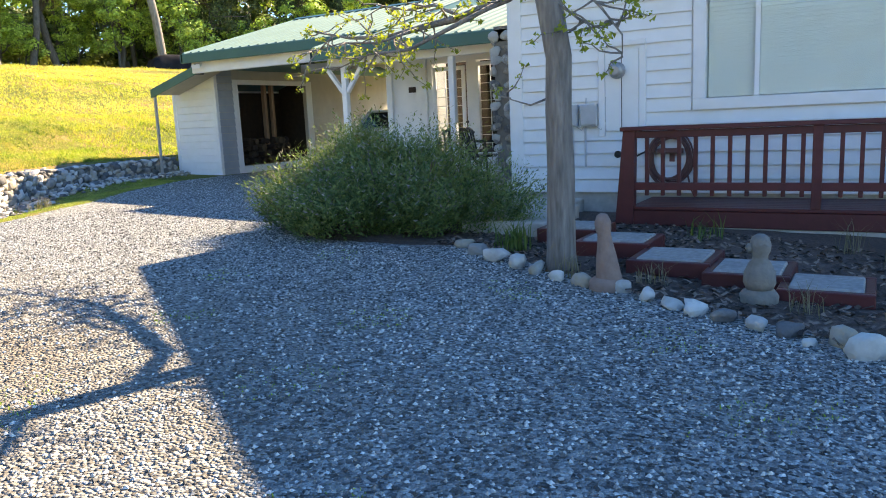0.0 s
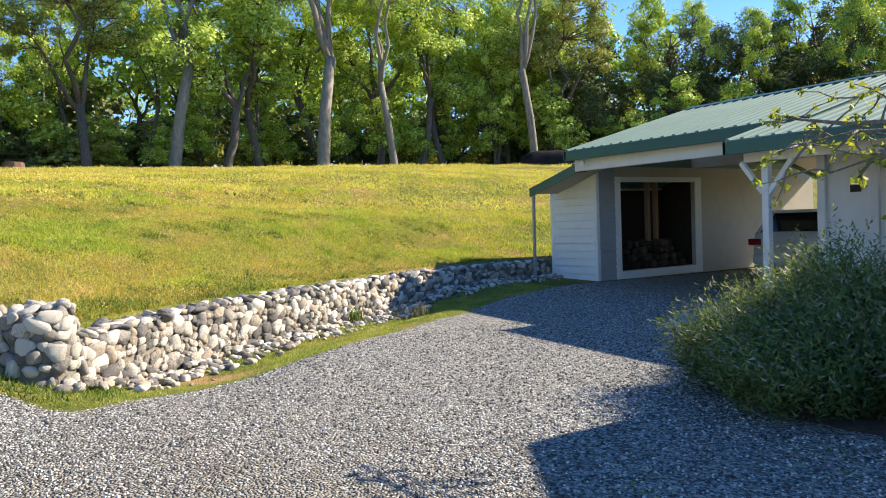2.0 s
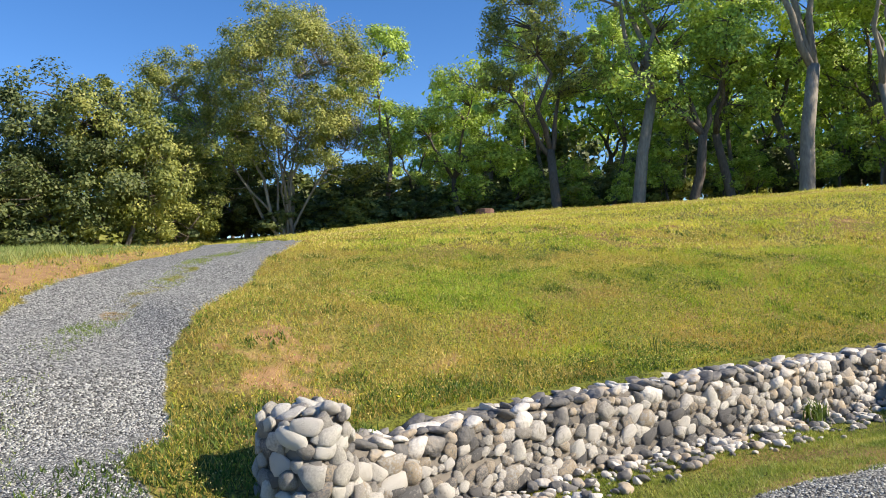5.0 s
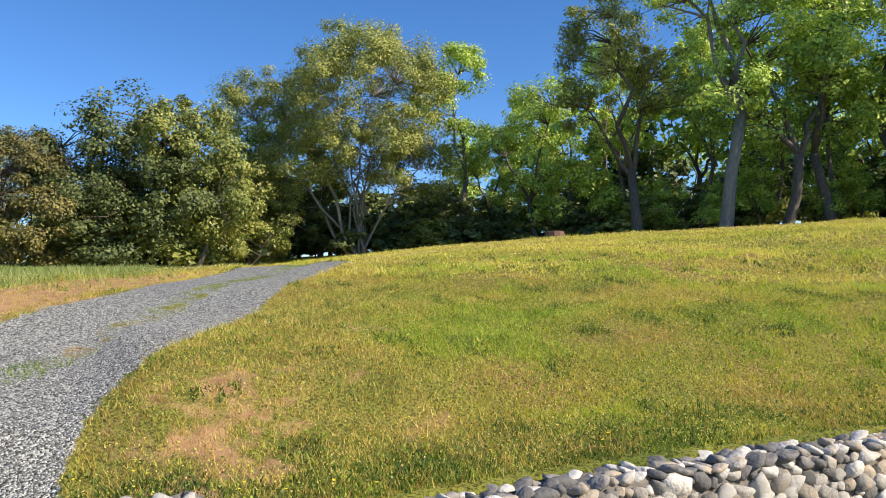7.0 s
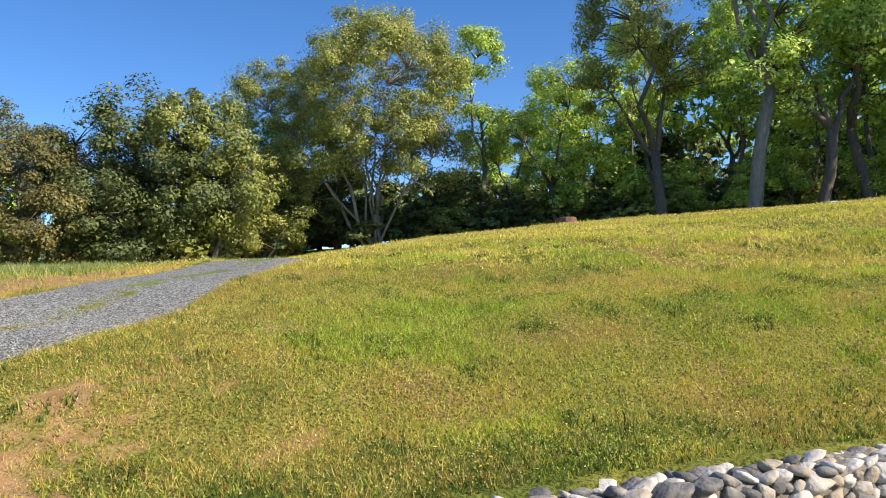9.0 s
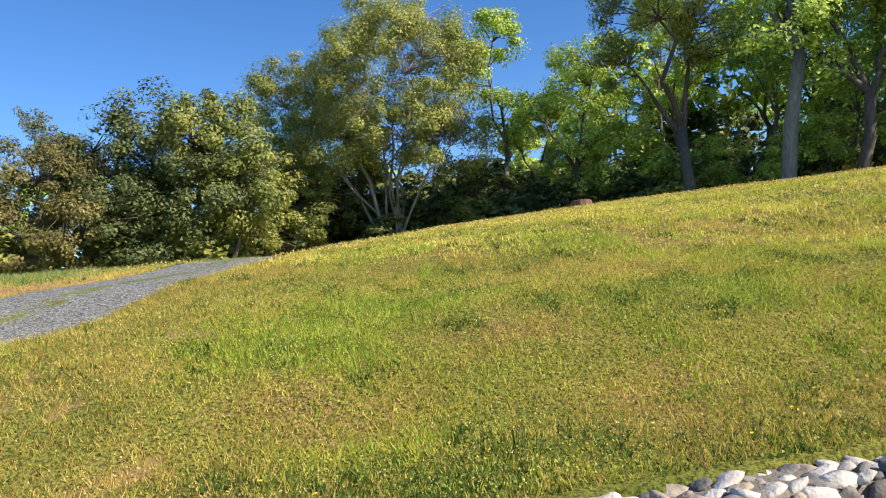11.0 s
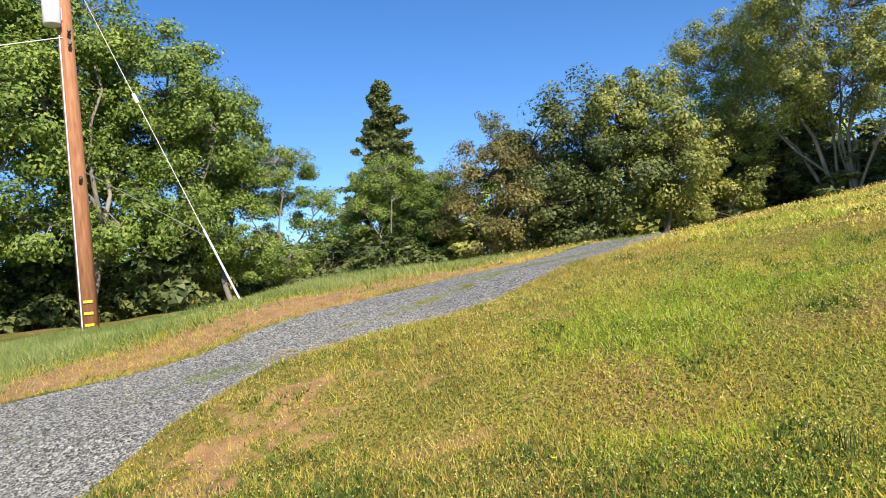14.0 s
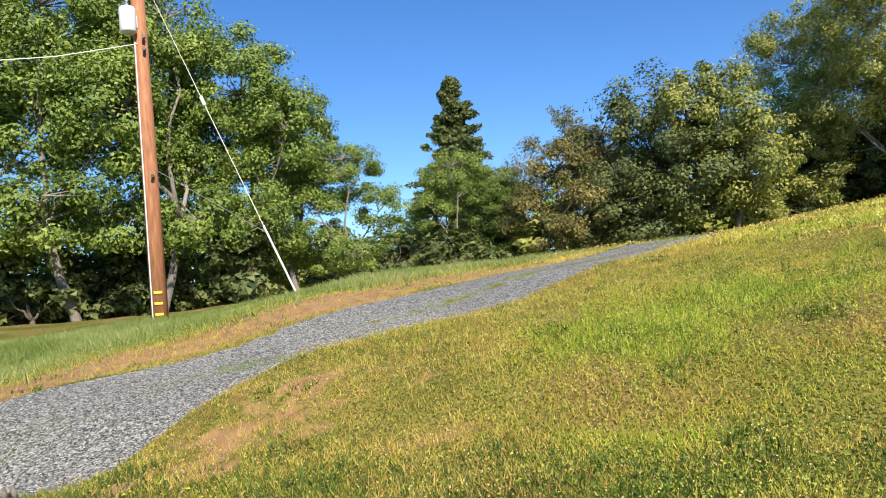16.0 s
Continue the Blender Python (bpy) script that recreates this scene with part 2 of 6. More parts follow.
def ground_height(x, y):
    """The height of the ground: a gently falling gravel yard, a hill behind the stone wall."""
    x, y = np.asarray(x, float), np.asarray(y, float)
    s = line_distance(x, y, WALL_LINE, True)
    r = -0.525 * (x + 11.36) + 0.85 * (y - 5.1)
    yard = np.clip(-0.025 * (x + 9.5) - 0.012 * (y - 4), -0.3, 0.1)
    yard = yard - 0.25 * smooth01((s + 2.1) / 1.3) * (1 - smooth01((r - 4) / 4)) * smooth01((r + 2.2) / 2.2)
    back = smooth01((y - 24) / 30.0)
    yard = yard * (1 - back) + 2.4 * back
    hill = np.interp(s, [0, 1.75, 2.6, 3.6, 5, 6.3, 8, 9.3, 12.4, 16, 22, 28, 35, 60, 120, 600], [0.4, 0.67, 1.13, 1.38, 1.62, 1.84, 2.26, 2.46, 2.88, 3.08, 3.35, 3.48, 3.77, 5.4, 6, 6])
    hill = hill + np.interp(r, [-12, -2, 3, 8, 14, 22, 32, 45], [0.08, -0.71, -0.53, 0.23, 0.55, 0.85, 1.0, 1.47]) * np.clip(s / 20, 0, 1)
    hill = hill - 0.22 * smooth01((-1.6 - r) / 0.8) * smooth01((s - 0.6) / 1.2) * (1 - smooth01((s - 4.5) / 2))
    low = np.interp(s, [0, 4, 6.3, 8, 10, 12.4, 16, 20, 26, 35, 600], [0.4, 0.95, 1.0, 1.27, 1.55, 1.7, 2.0, 2.35, 2.05, 2.05, 2.0])
    k = smooth01((-3 - r) / 6.0)
    hill = hill * (1 - k) + low * k
    bump = 0.03 * np.sin(x * 1.3 + y * 0.7) * np.sin(y * 1.1 - x * 0.4) + 0.05 * np.sin(x * 0.45 - y * 0.31)
    hill = hill + bump * smooth01(s / 3)
    step = np.where(s > 0.12, hill, yard)
    w = smooth01((-1.5 - r) / 0.65)
    k = smooth01((s + 0.9) / 2.6)
    return step * (1 - w) + (yard * (1 - k) + hill * k) * w


def gravel_mask(x, y):
    """1 on gravel, 0 on grass."""
    s = line_distance(x, y, WALL_LINE, True)
    road = np.abs(line_distance(x, y, ROAD_LINE))
    half = np.interp(x, [-14, -12, -9.5], [1.12, 1.05, 1.35])
    road = 1 - smooth01((road - half + 0.2) / 0.4)
    r = -0.525 * (x + 11.36) + 0.85 * (y - 5.1)
    edge = np.interp(r, [-4, -2.2, -1.2, -0.4, 0.5, 2, 4, 8], [-0.6, -0.5, -0.85, -1.25, -1.6, -1.85, -1.95, -1.5])
    yard = smooth01((edge - s) / 0.5)
    yard = yard * (1 - smooth01((y - 21) / 1.0)) * (1 - smooth01((-2.5 - y) / 1.0))
    mid = np.abs(line_distance(x, y, ROAD_LINE))
    road = road * (1 - 0.45 * (1 - smooth01((mid - 0.12) / 0.25)) * smooth01((-11 - x) / 3))
    near = smooth01((np.hypot(x + 10.3, y - 3.35) - 0.5) / 0.4)
    return np.maximum(road, yard) * near


def soil_mask(x, y):
    """Bare reddish soil on the cut bank beside the drive and in a few worn spots."""
    d = line_distance(x, y, ROAD_LINE)
    bank = smooth01((d - 1.1) / 0.3) * (1 - smooth01((d - 2.2) / 0.8)) * (x < -9) * (0.8 + 0.3 * np.sin(x * 1.1) * np.sin(x * 0.43 + 1)) * smooth01((x + 24) / 4)
    spots = np.zeros(x.shape)
    x, y = x + 0.16 * np.sin(y * 7.0 + 1.5 * np.sin(x * 5)) + 0.08 * np.sin(y * 17 + x * 9), y + 0.16 * np.sin(x * 6.3 + 2 + np.sin(y * 4)) + 0.08 * np.sin(x * 19 - y * 6)
    for sx, sy, r in ((-12.05, 3.2, 0.3), (-11.6, 3.75, 0.22), (-10.9, 3.6, 0.3), (-12.9, 3.0, 0.28), (-15.6, 11.6, 0.5)):
        spots = np.maximum(spots, 1 - smooth01((np.hypot(x - sx, (y - sy) * 1.3) - r * 0.5) / r))
    worn = 0.4 * np.exp(-(((x + 12.2) / 2.2) ** 2 + ((y - 3.1) / 0.9) ** 2))
    return np.clip(np.maximum(np.maximum(bank * 1.35, spots * 0.75), worn), 0, 1)


def dirt_mask(x, y):
    """Worn earth showing through the gravel of the yard."""
    return np.exp(-(((x + 5.2) / 3.0) ** 2 + ((y - 4.3) / 1.6) ** 2))


def spaced(segments):
    out = []
    for a, b, step in segments:
        out.extend(np.arange(a, b, step))
    return np.array(out + [segments[-1][1]])


gx = spaced([(-900, -120, 60), (-120, -60, 5), (-60, -24, 1.0), (-24, -17, 0.35), (-17, -8, 0.14), (-8, 2, 0.25), (2, 20, 1.5), (20, 900, 80)])
gy = spaced([(-900, -120, 60), (-120, -40, 6), (-40, -12, 1.0), (-12, 0, 0.4), (0, 15, 0.14), (15, 24, 0.5), (24, 60, 1.5), (60, 120, 6), (120, 900, 60)])
GX, GY = np.meshgrid(gx, gy)
GZ = ground_height(GX, GY)
nx, ny = len(gx), len(gy)
gm = bpy.data.meshes.new("ground")
gv = np.stack([GX.ravel(), GY.ravel(), GZ.ravel()], 1)
ids = np.arange(nx * ny).reshape(ny, nx)
gf = np.stack([ids[:-1, :-1].ravel(), ids[:-1, 1:].ravel(), ids[1:, 1:].ravel(), ids[1:, :-1].ravel()], 1)
gm.from_pydata(gv.tolist(), [], gf.tolist())
gm.polygons.foreach_set("use_smooth", [True] * len(gm.polygons))
mask = gm.attributes.new("gravel", "FLOAT", "POINT")
mask.data.foreach_set("value", gravel_mask(gv[:, 0], gv[:, 1]).astype(np.float32))


def ground_material():
    m = bpy.data.materials.new("ground_gravel_and_turf")
    m.use_nodes = True
    n, l = m.node_tree.nodes, m.node_tree.links
    b = n["Principled BSDF"]
    b.inputs["Roughness"].default_value = 0.95
    b.inputs["Specular IOR Level"].default_value = 0.2
    co = n.new("ShaderNodeTexCoord")

    def noise_node(scale, detail=4.0):
        q = n.new("ShaderNodeTexNoise")
        q.inputs["Scale"].default_value = scale
        q.inputs["Detail"].default_value = detail
        l.new(co.outputs["Object"], q.inputs["Vector"])
        return q.outputs[0]

    def ramp(src, stops):
        q = n.new("ShaderNodeValToRGB")
        el = q.color_ramp.elements
        for i, (p, c) in enumerate(stops):
            e = el[i] if i < 2 else el.new(p)
            e.position = p
        for i, (p, c) in enumerate(stops):
            el[i].color = (*c, 1)
        l.new(src, q.inputs[0])
        return q.outputs[0]

    def mix(fac, a, c, mode="MIX"):
        q = n.new("ShaderNodeMixRGB")
        q.blend_type = mode
        if isinstance(fac, float):
            q.inputs[0].default_value = fac
        else:
            l.new(fac, q.inputs[0])
        l.new(a, q.inputs[1])
        l.new(c, q.inputs[2])
        return q.outputs[0]

    vor = n.new("ShaderNodeTexVoronoi")
    vor.inputs["Scale"].default_value = 56
    l.new(co.outputs["Object"], vor.inputs["Vector"])
    sep = n.new("ShaderNodeSeparateColor")
    l.new(vor.outputs["Color"], sep.inputs[0])
    peb = ramp(sep.outputs[0], [(0.0, (0.05, 0.052, 0.052)), (0.4, (0.24, 0.25, 0.245)), (0.75, (0.43, 0.445, 0.425)), (1.0, (0.7, 0.71, 0.665))])
    dirt = ramp(noise_node(1.3, 6), [(0.35, (0.2, 0.165, 0.12)), (0.65, (0.26, 0.24, 0.2))])
    da = n.new("ShaderNodeAttribute")
    da.attribute_name = "dirt"
    dm = n.new("ShaderNodeMath")
    dm.operation = "MULTIPLY_ADD"
    dm.inputs[1].default_value = 0.55
    l.new(noise_node(2.6, 7), dm.inputs[0])
    l.new(da.outputs["Fac"], dm.inputs[2])
    grav = mix(ramp(dm.outputs[0], [(0.28, (0.06, 0.06, 0.06)), (0.8, (0.72, 0.72, 0.72))]), peb, dirt)
    turf = ramp(noise_node(0.55, 5), [(0.3, (0.12, 0.155, 0.026)), (0.47, (0.21, 0.215, 0.042)), (0.57, (0.29, 0.245, 0.06)), (0.7, (0.32, 0.2, 0.085))])
    fine = ramp(noise_node(38, 8), [(0.38, (0.16, 0.17, 0.12)), (0.58, (1.0, 1.0, 1.0))])
    turf = mix(0.85, turf, fine, "MULTIPLY")
    soil = ramp(noise_node(5, 5), [(0.3, (0.26, 0.15, 0.07)), (0.7, (0.43, 0.27, 0.135))])
    bare = ramp(noise_node(0.8, 6), [(0.62, (0, 0, 0)), (0.7, (1, 1, 1))])
    turf = mix(bare, turf, soil)
    sa = n.new("ShaderNodeAttribute")
    sa.attribute_name = "soil"
    sm = n.new("ShaderNodeMath")
    sm.operation = "MULTIPLY_ADD"
    sm.inputs[1].default_value = 1.3
    l.new(noise_node(4.5, 6), sm.inputs[0])
    so = n.new("ShaderNodeMath")
    so.operation = "ADD"
    so.inputs[1].default_value = -0.62
    l.new(sa.outputs["Fac"], so.inputs[0])
    l.new(so.outputs[0], sm.inputs[2])
    turf = mix(ramp(sm.outputs[0], [(0.3, (0, 0, 0)), (0.6, (1, 1, 1))]), turf, soil)
    at = n.new("ShaderNodeAttribute")
    at.attribute_name = "gravel"
    edge = n.new("ShaderNodeMath")
    edge.operation = "MULTIPLY_ADD"
    edge.inputs[1].default_value = 0.9
    l.new(noise_node(3.5, 6), edge.inputs[0])
    off = n.new("ShaderNodeMath")
    off.operation = "ADD"
    off.inputs[1].default_value = -0.45
    l.new(at.outputs["Fac"], off.inputs[0])
    l.new(off.outputs[0], edge.inputs[2])
    fac = ramp(edge.outputs[0], [(0.42, (0, 0, 0)), (0.58, (1, 1, 1))])
    l.new(mix(fac, turf, grav), b.inputs["Base Color"])
    bu = n.new("ShaderNodeBump")
    l.new(fac, bu.inputs["Strength"])
    bu.inputs["Distance"].default_value = 0.03
    l.new(vor.outputs["Distance"], bu.inputs["Height"])
    bu.invert = True
    lump = n.new("ShaderNodeBump")
    lump.inputs["Strength"].default_value = 0.6
    lump.inputs["Distance"].default_value = 0.03
    l.new(noise_node(55, 6), lump.inputs["Height"])
    l.new(lump.outputs[0], bu.inputs["Normal"])
    l.new(bu.outputs[0], b.inputs["Normal"])
    return m


worn = gm.attributes.new("dirt", "FLOAT", "POINT")
worn.data.foreach_set("value", (0.5 * dirt_mask(gv[:, 0], gv[:, 1])).astype(np.float32))
soil = gm.attributes.new("soil", "FLOAT", "POINT")
soil.data.foreach_set("value", soil_mask(gv[:, 0], gv[:, 1]).astype(np.float32))
gm.materials.append(ground_material())
gm.update()
ground = tagged(new("ground", gm), "grey gravel yard and drive below a grassy spring hillside", "ground", kind="structure")

# ---- river-stone retaining wall ----
def along(line, d):
    """The point and direction at d metres along a line."""
    for (ax, ay), (bx, by) in zip(line[:-1], line[1:]):
        n = math.hypot(bx - ax, by - ay)
        if d <= n:
            return Vector((ax + (bx - ax) * d / n, ay + (by - ay) * d / n, 0)), Vector(((bx - ax) / n, (by - ay) / n, 0))
        d -= n
    return Vector((bx, by, 0)), Vector(((bx - ax) / n, (by - ay) / n, 0))


def gz(x, y):
    return float(ground_height(np.array([x]), np.array([y]))[0])


wall_len = sum(math.hypot(b[0] - a[0], b[1] - a[1]) for a, b in zip(WALL_LINE[:8], WALL_LINE[1:9]))
stone_wall = thing("stone_wall", "low retaining wall of mortared round river stones", "wall", kind="structure")
core_v, core_f = [], []
steps = 60
for i in range(steps + 1):
    p, d = along(WALL_LINE, wall_len * i / steps)
    out = Vector((d.y, -d.x, 0))
    top = 0.385 + 0.02 * math.sin(i * 0.9)
    for o, z in ((0.27, -0.45), (0.14, top - 0.04), (0.08, top), (-0.26, top), (-0.3, -0.45)):
        core_v.append(p + out * o + Vector((0, 0, z)))
for i in range(steps):
    a = i * 5
    for k in range(4):
        core_f.append((a + k, a + k + 1, a + k + 6, a + k + 5))
core_f += [(0, 4, 3, 2, 1), tuple(steps * 5 + k for k in range(5))]
part("mortar_core", (core_v, core_f), SHADED_MORTAR, stone_wall, "grey-brown mortar bed, darkened to stand for shadows between stones")
rng = random.Random(11)
STONE_MESHES = []
for i in range(26):
    v, f = stone_geo(rng, 1, 0.8, rng.uniform(0.6, 0.95), rng.uniform(0.12, 0.24))
    me = bpy.data.meshes.new("stone")
    me.from_pydata(v, [], f)
    me.polygons.foreach_set("use_smooth", [True] * len(f))
    me.materials.append(STONE if i % 6 else PALE_STONE)
    STONE_MESHES.append(me)


def lay_stone(parent, centre, out, size, rng, name="stone", pale=0.0, flat=1.0):
    ob = new(name, STONE_MESHES[6 * rng.randrange(5)] if rng.random() < pale else rng.choice(STONE_MESHES))
    ob.parent = parent
    turn = Matrix.Rotation(math.atan2(out.y, out.x) + math.pi / 2, 4, "Z")
    ob.matrix_basis = Matrix.Translation(centre) @ turn @ Matrix.Rotation(rng.uniform(-0.5, 0.5), 4, "Y") @ Matrix.Rotation(rng.uniform(-0.15, 0.15), 4, "X") @ Matrix.Diagonal((size, size * rng.uniform(0.5, 0.68) / flat ** 0.7, size * rng.uniform(0.78, 1.08) * flat, 1))
    return ob


far_stones = []
z = -0.3
while z < 0.33:
    h = rng.uniform(0.085, 0.11)
    d = rng.uniform(0, 0.15)
    while d < wall_len:
        w = rng.choice((0.07, 0.08, 0.1, 0.11, 0.13, 0.18))
        p, dr = along(WALL_LINE, d + w / 2)
        out = Vector((dr.y, -dr.x, 0))
        batter = 0.238 - 0.1 * (z + 0.22) / 0.6
        c = p + out * batter + Vector((0, 0, z + h / 2 + rng.uniform(-0.035, 0.035)))
        far_stones.append((d, c, out, w * rng.uniform(0.66, 0.82)))
        d += w
    z += h
d = 0.1
while d < wall_len:
    w = rng.uniform(0.1, 0.19)
    p, dr = along(WALL_LINE, d + w / 2)
    out = Vector((dr.y, -dr.x, 0))
    for o in (0.1, -0.03, -0.17):
        far_stones.append((d, p + out * (o + rng.uniform(-0.03, 0.03)) + Vector((0, 0, 0.38 + rng.uniform(-0.01, 0.02))), out, w * rng.uniform(0.66, 0.8)))
    d += w
near, rest = [q for q in far_stones if q[0] < 5.2][:290], []
near_ids = set(id(q) for q in near)
for q in far_stones:
    if id(q) not in near_ids:
        rest.append(q)
for _, c, out, s in near:
    lay_stone(stone_wall, c, out, s, rng, flat=0.5 if c.z > 0.36 else 1.0)
geos = []
for _, c, out, s in rest:
    me = rng.choice(STONE_MESHES)
    m = Matrix.Translation(c) @ Matrix.Rotation(math.atan2(out.y, out.x) + math.pi / 2, 4, "Z") @ Matrix.Rotation(rng.uniform(-0.5, 0.5), 4, "Y") @ Matrix.Diagonal((s, s * (1.0 if c.z > 0.36 else 0.6), s * rng.uniform(0.78, 1.08) * (0.5 if c.z > 0.36 else 1.0), 1))
    geos.append(([m @ q.co for q in me.vertices], [tuple(f.vertices) for f in me.polygons]))
tagged(part("wall_stones", joined(*geos), STONE_J, stone_wall, smooth=True), kind="stuff")

# the taller pillar at the wall's end
pillar = thing("stone_pillar", "squat pillar of pale river stones at the wall end", "pillar", kind="structure")
PC = Vector((-10.06, 3.87, 0))
pier = Matrix.Translation(PC) @ Matrix.Rotation(math.atan2(0.6, -0.8), 4, "Z")


def pier_ring(a, z):
    """A point and its outward way on the pier's rounded-square outline, battered towards the top."""
    k = 1 - 0.3 * max(0, z)
    c, q = math.cos(a), math.sin(a)
    e = (abs(c) ** 3.2 + abs(q) ** 3.2) ** (-1 / 3.2)
    return Vector((0.25 * k * c * e, 0.3 * k * q * e, z)), Vector((c * e ** 2 * 1.1, q * e ** 2, 0)).normalized()


ring_z = (-0.45, 0.0, 0.3, 0.56, 0.66)
core_v = [pier @ pier_ring(2 * math.pi * k / 20, z)[0] for z in ring_z for k in range(20)]
core_f = [(i * 20 + k, i * 20 + (k + 1) % 20, i * 20 + 20 + (k + 1) % 20, i * 20 + 20 + k) for i in range(4) for k in range(20)] + [tuple(range(80, 100))]
part("mortar_core", (core_v, core_f), SHADED_MORTAR, pillar, "grey-brown mortar bed, darkened to stand for shadows between stones")
turn_pier = pier.to_3x3()
for i, z in enumerate((-0.22, -0.11, 0.0, 0.1, 0.2, 0.3, 0.4, 0.49, 0.57, 0.65)):
    n = 15 if i < 6 else 12
    for k in range(n):
        p, o = pier_ring(2 * math.pi * (k + 0.5 * (i % 2)) / n + rng.uniform(-0.12, 0.12), z + rng.uniform(-0.03, 0.03))
        lay_stone(pillar, pier @ (p + o * 0.02), turn_pier @ o, rng.choice((0.06, 0.075, 0.085, 0.1, 0.125)), rng, pale=0.75)
for k in range(11):
    a = k * 2.4
    r = 0.05 + 0.15 * (k % 3) / 2
    lay_stone(pillar, pier @ Vector((r * math.cos(a), r * 1.2 * math.sin(a), 0.69 + rng.uniform(-0.02, 0.03))), Vector((math.cos(a), math.sin(a), 0)), rng.uniform(0.09, 0.14), rng, pale=0.9, flat=0.55)
# a low toe of larger stones spreading from its foot
for k in range(26):
    p, o = pier_ring(rng.uniform(-2.4, 0.3), 0)
    c = pier @ (p + o * rng.uniform(0.02, 0.2))
    s = rng.uniform(0.06, 0.11)
    c.z = gz(c.x, c.y) + s * 0.3 + rng.uniform(0, 0.06)
    lay_stone(pillar, c, turn_pier @ o, s, rng, pale=0.6, flat=0.8)

# loose rubble along the wall's foot
geos = []
for i in range(1050):
    d = rng.uniform(0.2, wall_len)
    p, dr = along(WALL_LINE, d)
    out = Vector((dr.y, -dr.x, 0))
    o = 0.28 + abs(rng.gauss(0, 0.24))
    if o > 0.95:
        continue
    s = rng.choice((0.025, 0.035, 0.045, 0.06, 0.08))
    c = p + out * o
    c.z = gz(c.x, c.y) + s * 0.35 + max(0, 0.45 - o) * 0.2
    me = rng.choice(STONE_MESHES)
    m = Matrix.Translation(c) @ Matrix.Rotation(rng.uniform(0, 6.28), 4, "Z") @ Matrix.Rotation(rng.uniform(-0.3, 0.3), 4, "X") @ Matrix.Diagonal((s, s, s * 0.7, 1))
    geos.append(([m @ q.co for q in me.vertices], [tuple(f.vertices) for f in me.polygons]))
tagged(part("rubble", joined(*geos), STONE_J, None, smooth=True), "loose pale rubble stones along the foot of the wall", "rubble", kind="stuff")

# ---- house ----
HY = 11.21
house = thing("house", "white lap-sided house with porch and green metal roof", "house", kind="structure")


def lap_siding(parent, x0, x1, z0, z1, y, holes=(), face=0.16, m=None, material=WHITE):
    """Lap boards facing -y, left out where the openings are."""
    z = z0
    while z < z1 - 0.02:
        zt = min(z + face, z1)
        spans = [(x0, x1)]
        for hx0, hx1, hz0, hz1 in holes:
            if hz0 < (z + zt) / 2 < hz1:
                spans = [q for a, b in spans for q in ((a, min(b, hx0)), (max(a, hx1), b)) if q[1] - q[0] > 0.02]
        for a, b in spans:
            geo = ([(a, y - 0.034, z + 0.012), (b, y - 0.034, z + 0.012), (b, y - 0.01, zt), (a, y - 0.01, zt), (a, y, z + 0.012), (b, y, z + 0.012), (b, y, zt), (a, y, zt)],
                   [(0, 1, 2, 3), (4, 7, 6, 5), (0, 4, 5, 1), (2, 6, 7, 3), (0, 3, 7, 4), (1, 5, 6, 2)])
            part("siding_board", moved(geo, m) if m else geo, material, parent)
        z = zt


# front block of the house: walls, window, gable roof
part("wall_front", joined(box(-5.1, -2.66, HY, HY + 0.15, 0.02, 3.05), box(-2.66, 0.6, HY, HY + 0.15, 0.02, 1.12), box(-2.66, 0.6, HY, HY + 0.15, 2.42, 3.05), box(0.6, 6.0, HY, HY + 0.15, 0.02, 3.05)), WHITE, house)
part("wall_side", box(-5.1, -4.95, HY + 0.15, 19.5, 0.02, 3.05), WHITE, house)
part("wall_back", box(-4.95, 6.0, 19.35, 19.5, 0.02, 3.05), WHITE, house)
part("wall_far", box(5.85, 6.0, HY + 0.15, 19.35, 0.02, 3.05), WHITE, house)
part("ceiling", box(-4.95, 5.85, HY + 0.15, 19.35, 2.9, 2.98), WHITE, house)
part("house_floor", box(-4.95, 5.85, HY + 0.15, 19.35, -0.05, 0.02), DARK_WOOD_AND_SHADE, house)
part("gable", prism([(-5.1, 3.05), (6.0, 3.05), (0.45, 5.08)], HY + 0.02, HY + 0.15), WHITE, house)
part("foundation", box(-5.08, 5.98, HY + 0.02, 19.4, -0.6, 0.02), CONCRETE, house)
for sx in (-1, 1):
    pts = [(0.45, 5.2), (0.45 + sx * 5.82, 2.98), (0.45 + sx * 5.82, 2.9), (0.45, 5.12)]
    part("roof", prism(pts, 10.7, 20), GREEN_SHEET, house)
    part("rake_board", prism([(0.45, 5.17), (0.45 + sx * 5.82, 2.95), (0.45 + sx * 5.82, 2.78), (0.45, 5.0)], 10.68, 10.72), GREEN_METAL, house)
lap_siding(house, -4.94, 5.9, 0.02, 3.0, HY - 0.001, [(-2.82, 0.74, 0.98, 2.6)])
part("corner_trim", box(-5.13, -4.94, HY - 0.035, HY + 0.1, 0.0, 3.05, 0.006), WHITE, house)
window = part("window", joined(box(-2.8, 0.74, HY - 0.055, HY - 0.012, 0.99, 1.12, 0.006), box(-2.8, 0.74, HY - 0.055, HY - 0.012, 2.42, 2.55, 0.006), box(-2.8, -2.66, HY - 0.055, HY - 0.012, 1.12, 2.42, 0.006), box(0.6, 0.74, HY - 0.055, HY - 0.012, 1.12, 2.42, 0.006)), WHITE, house, "wide white-framed slider window with closed blinds")
for x in (-2.12, -0.4):
    part("mullion", box(x - 0.025, x + 0.025, HY + 0.01, HY + 0.05, 1.12, 2.42), WHITE, window)
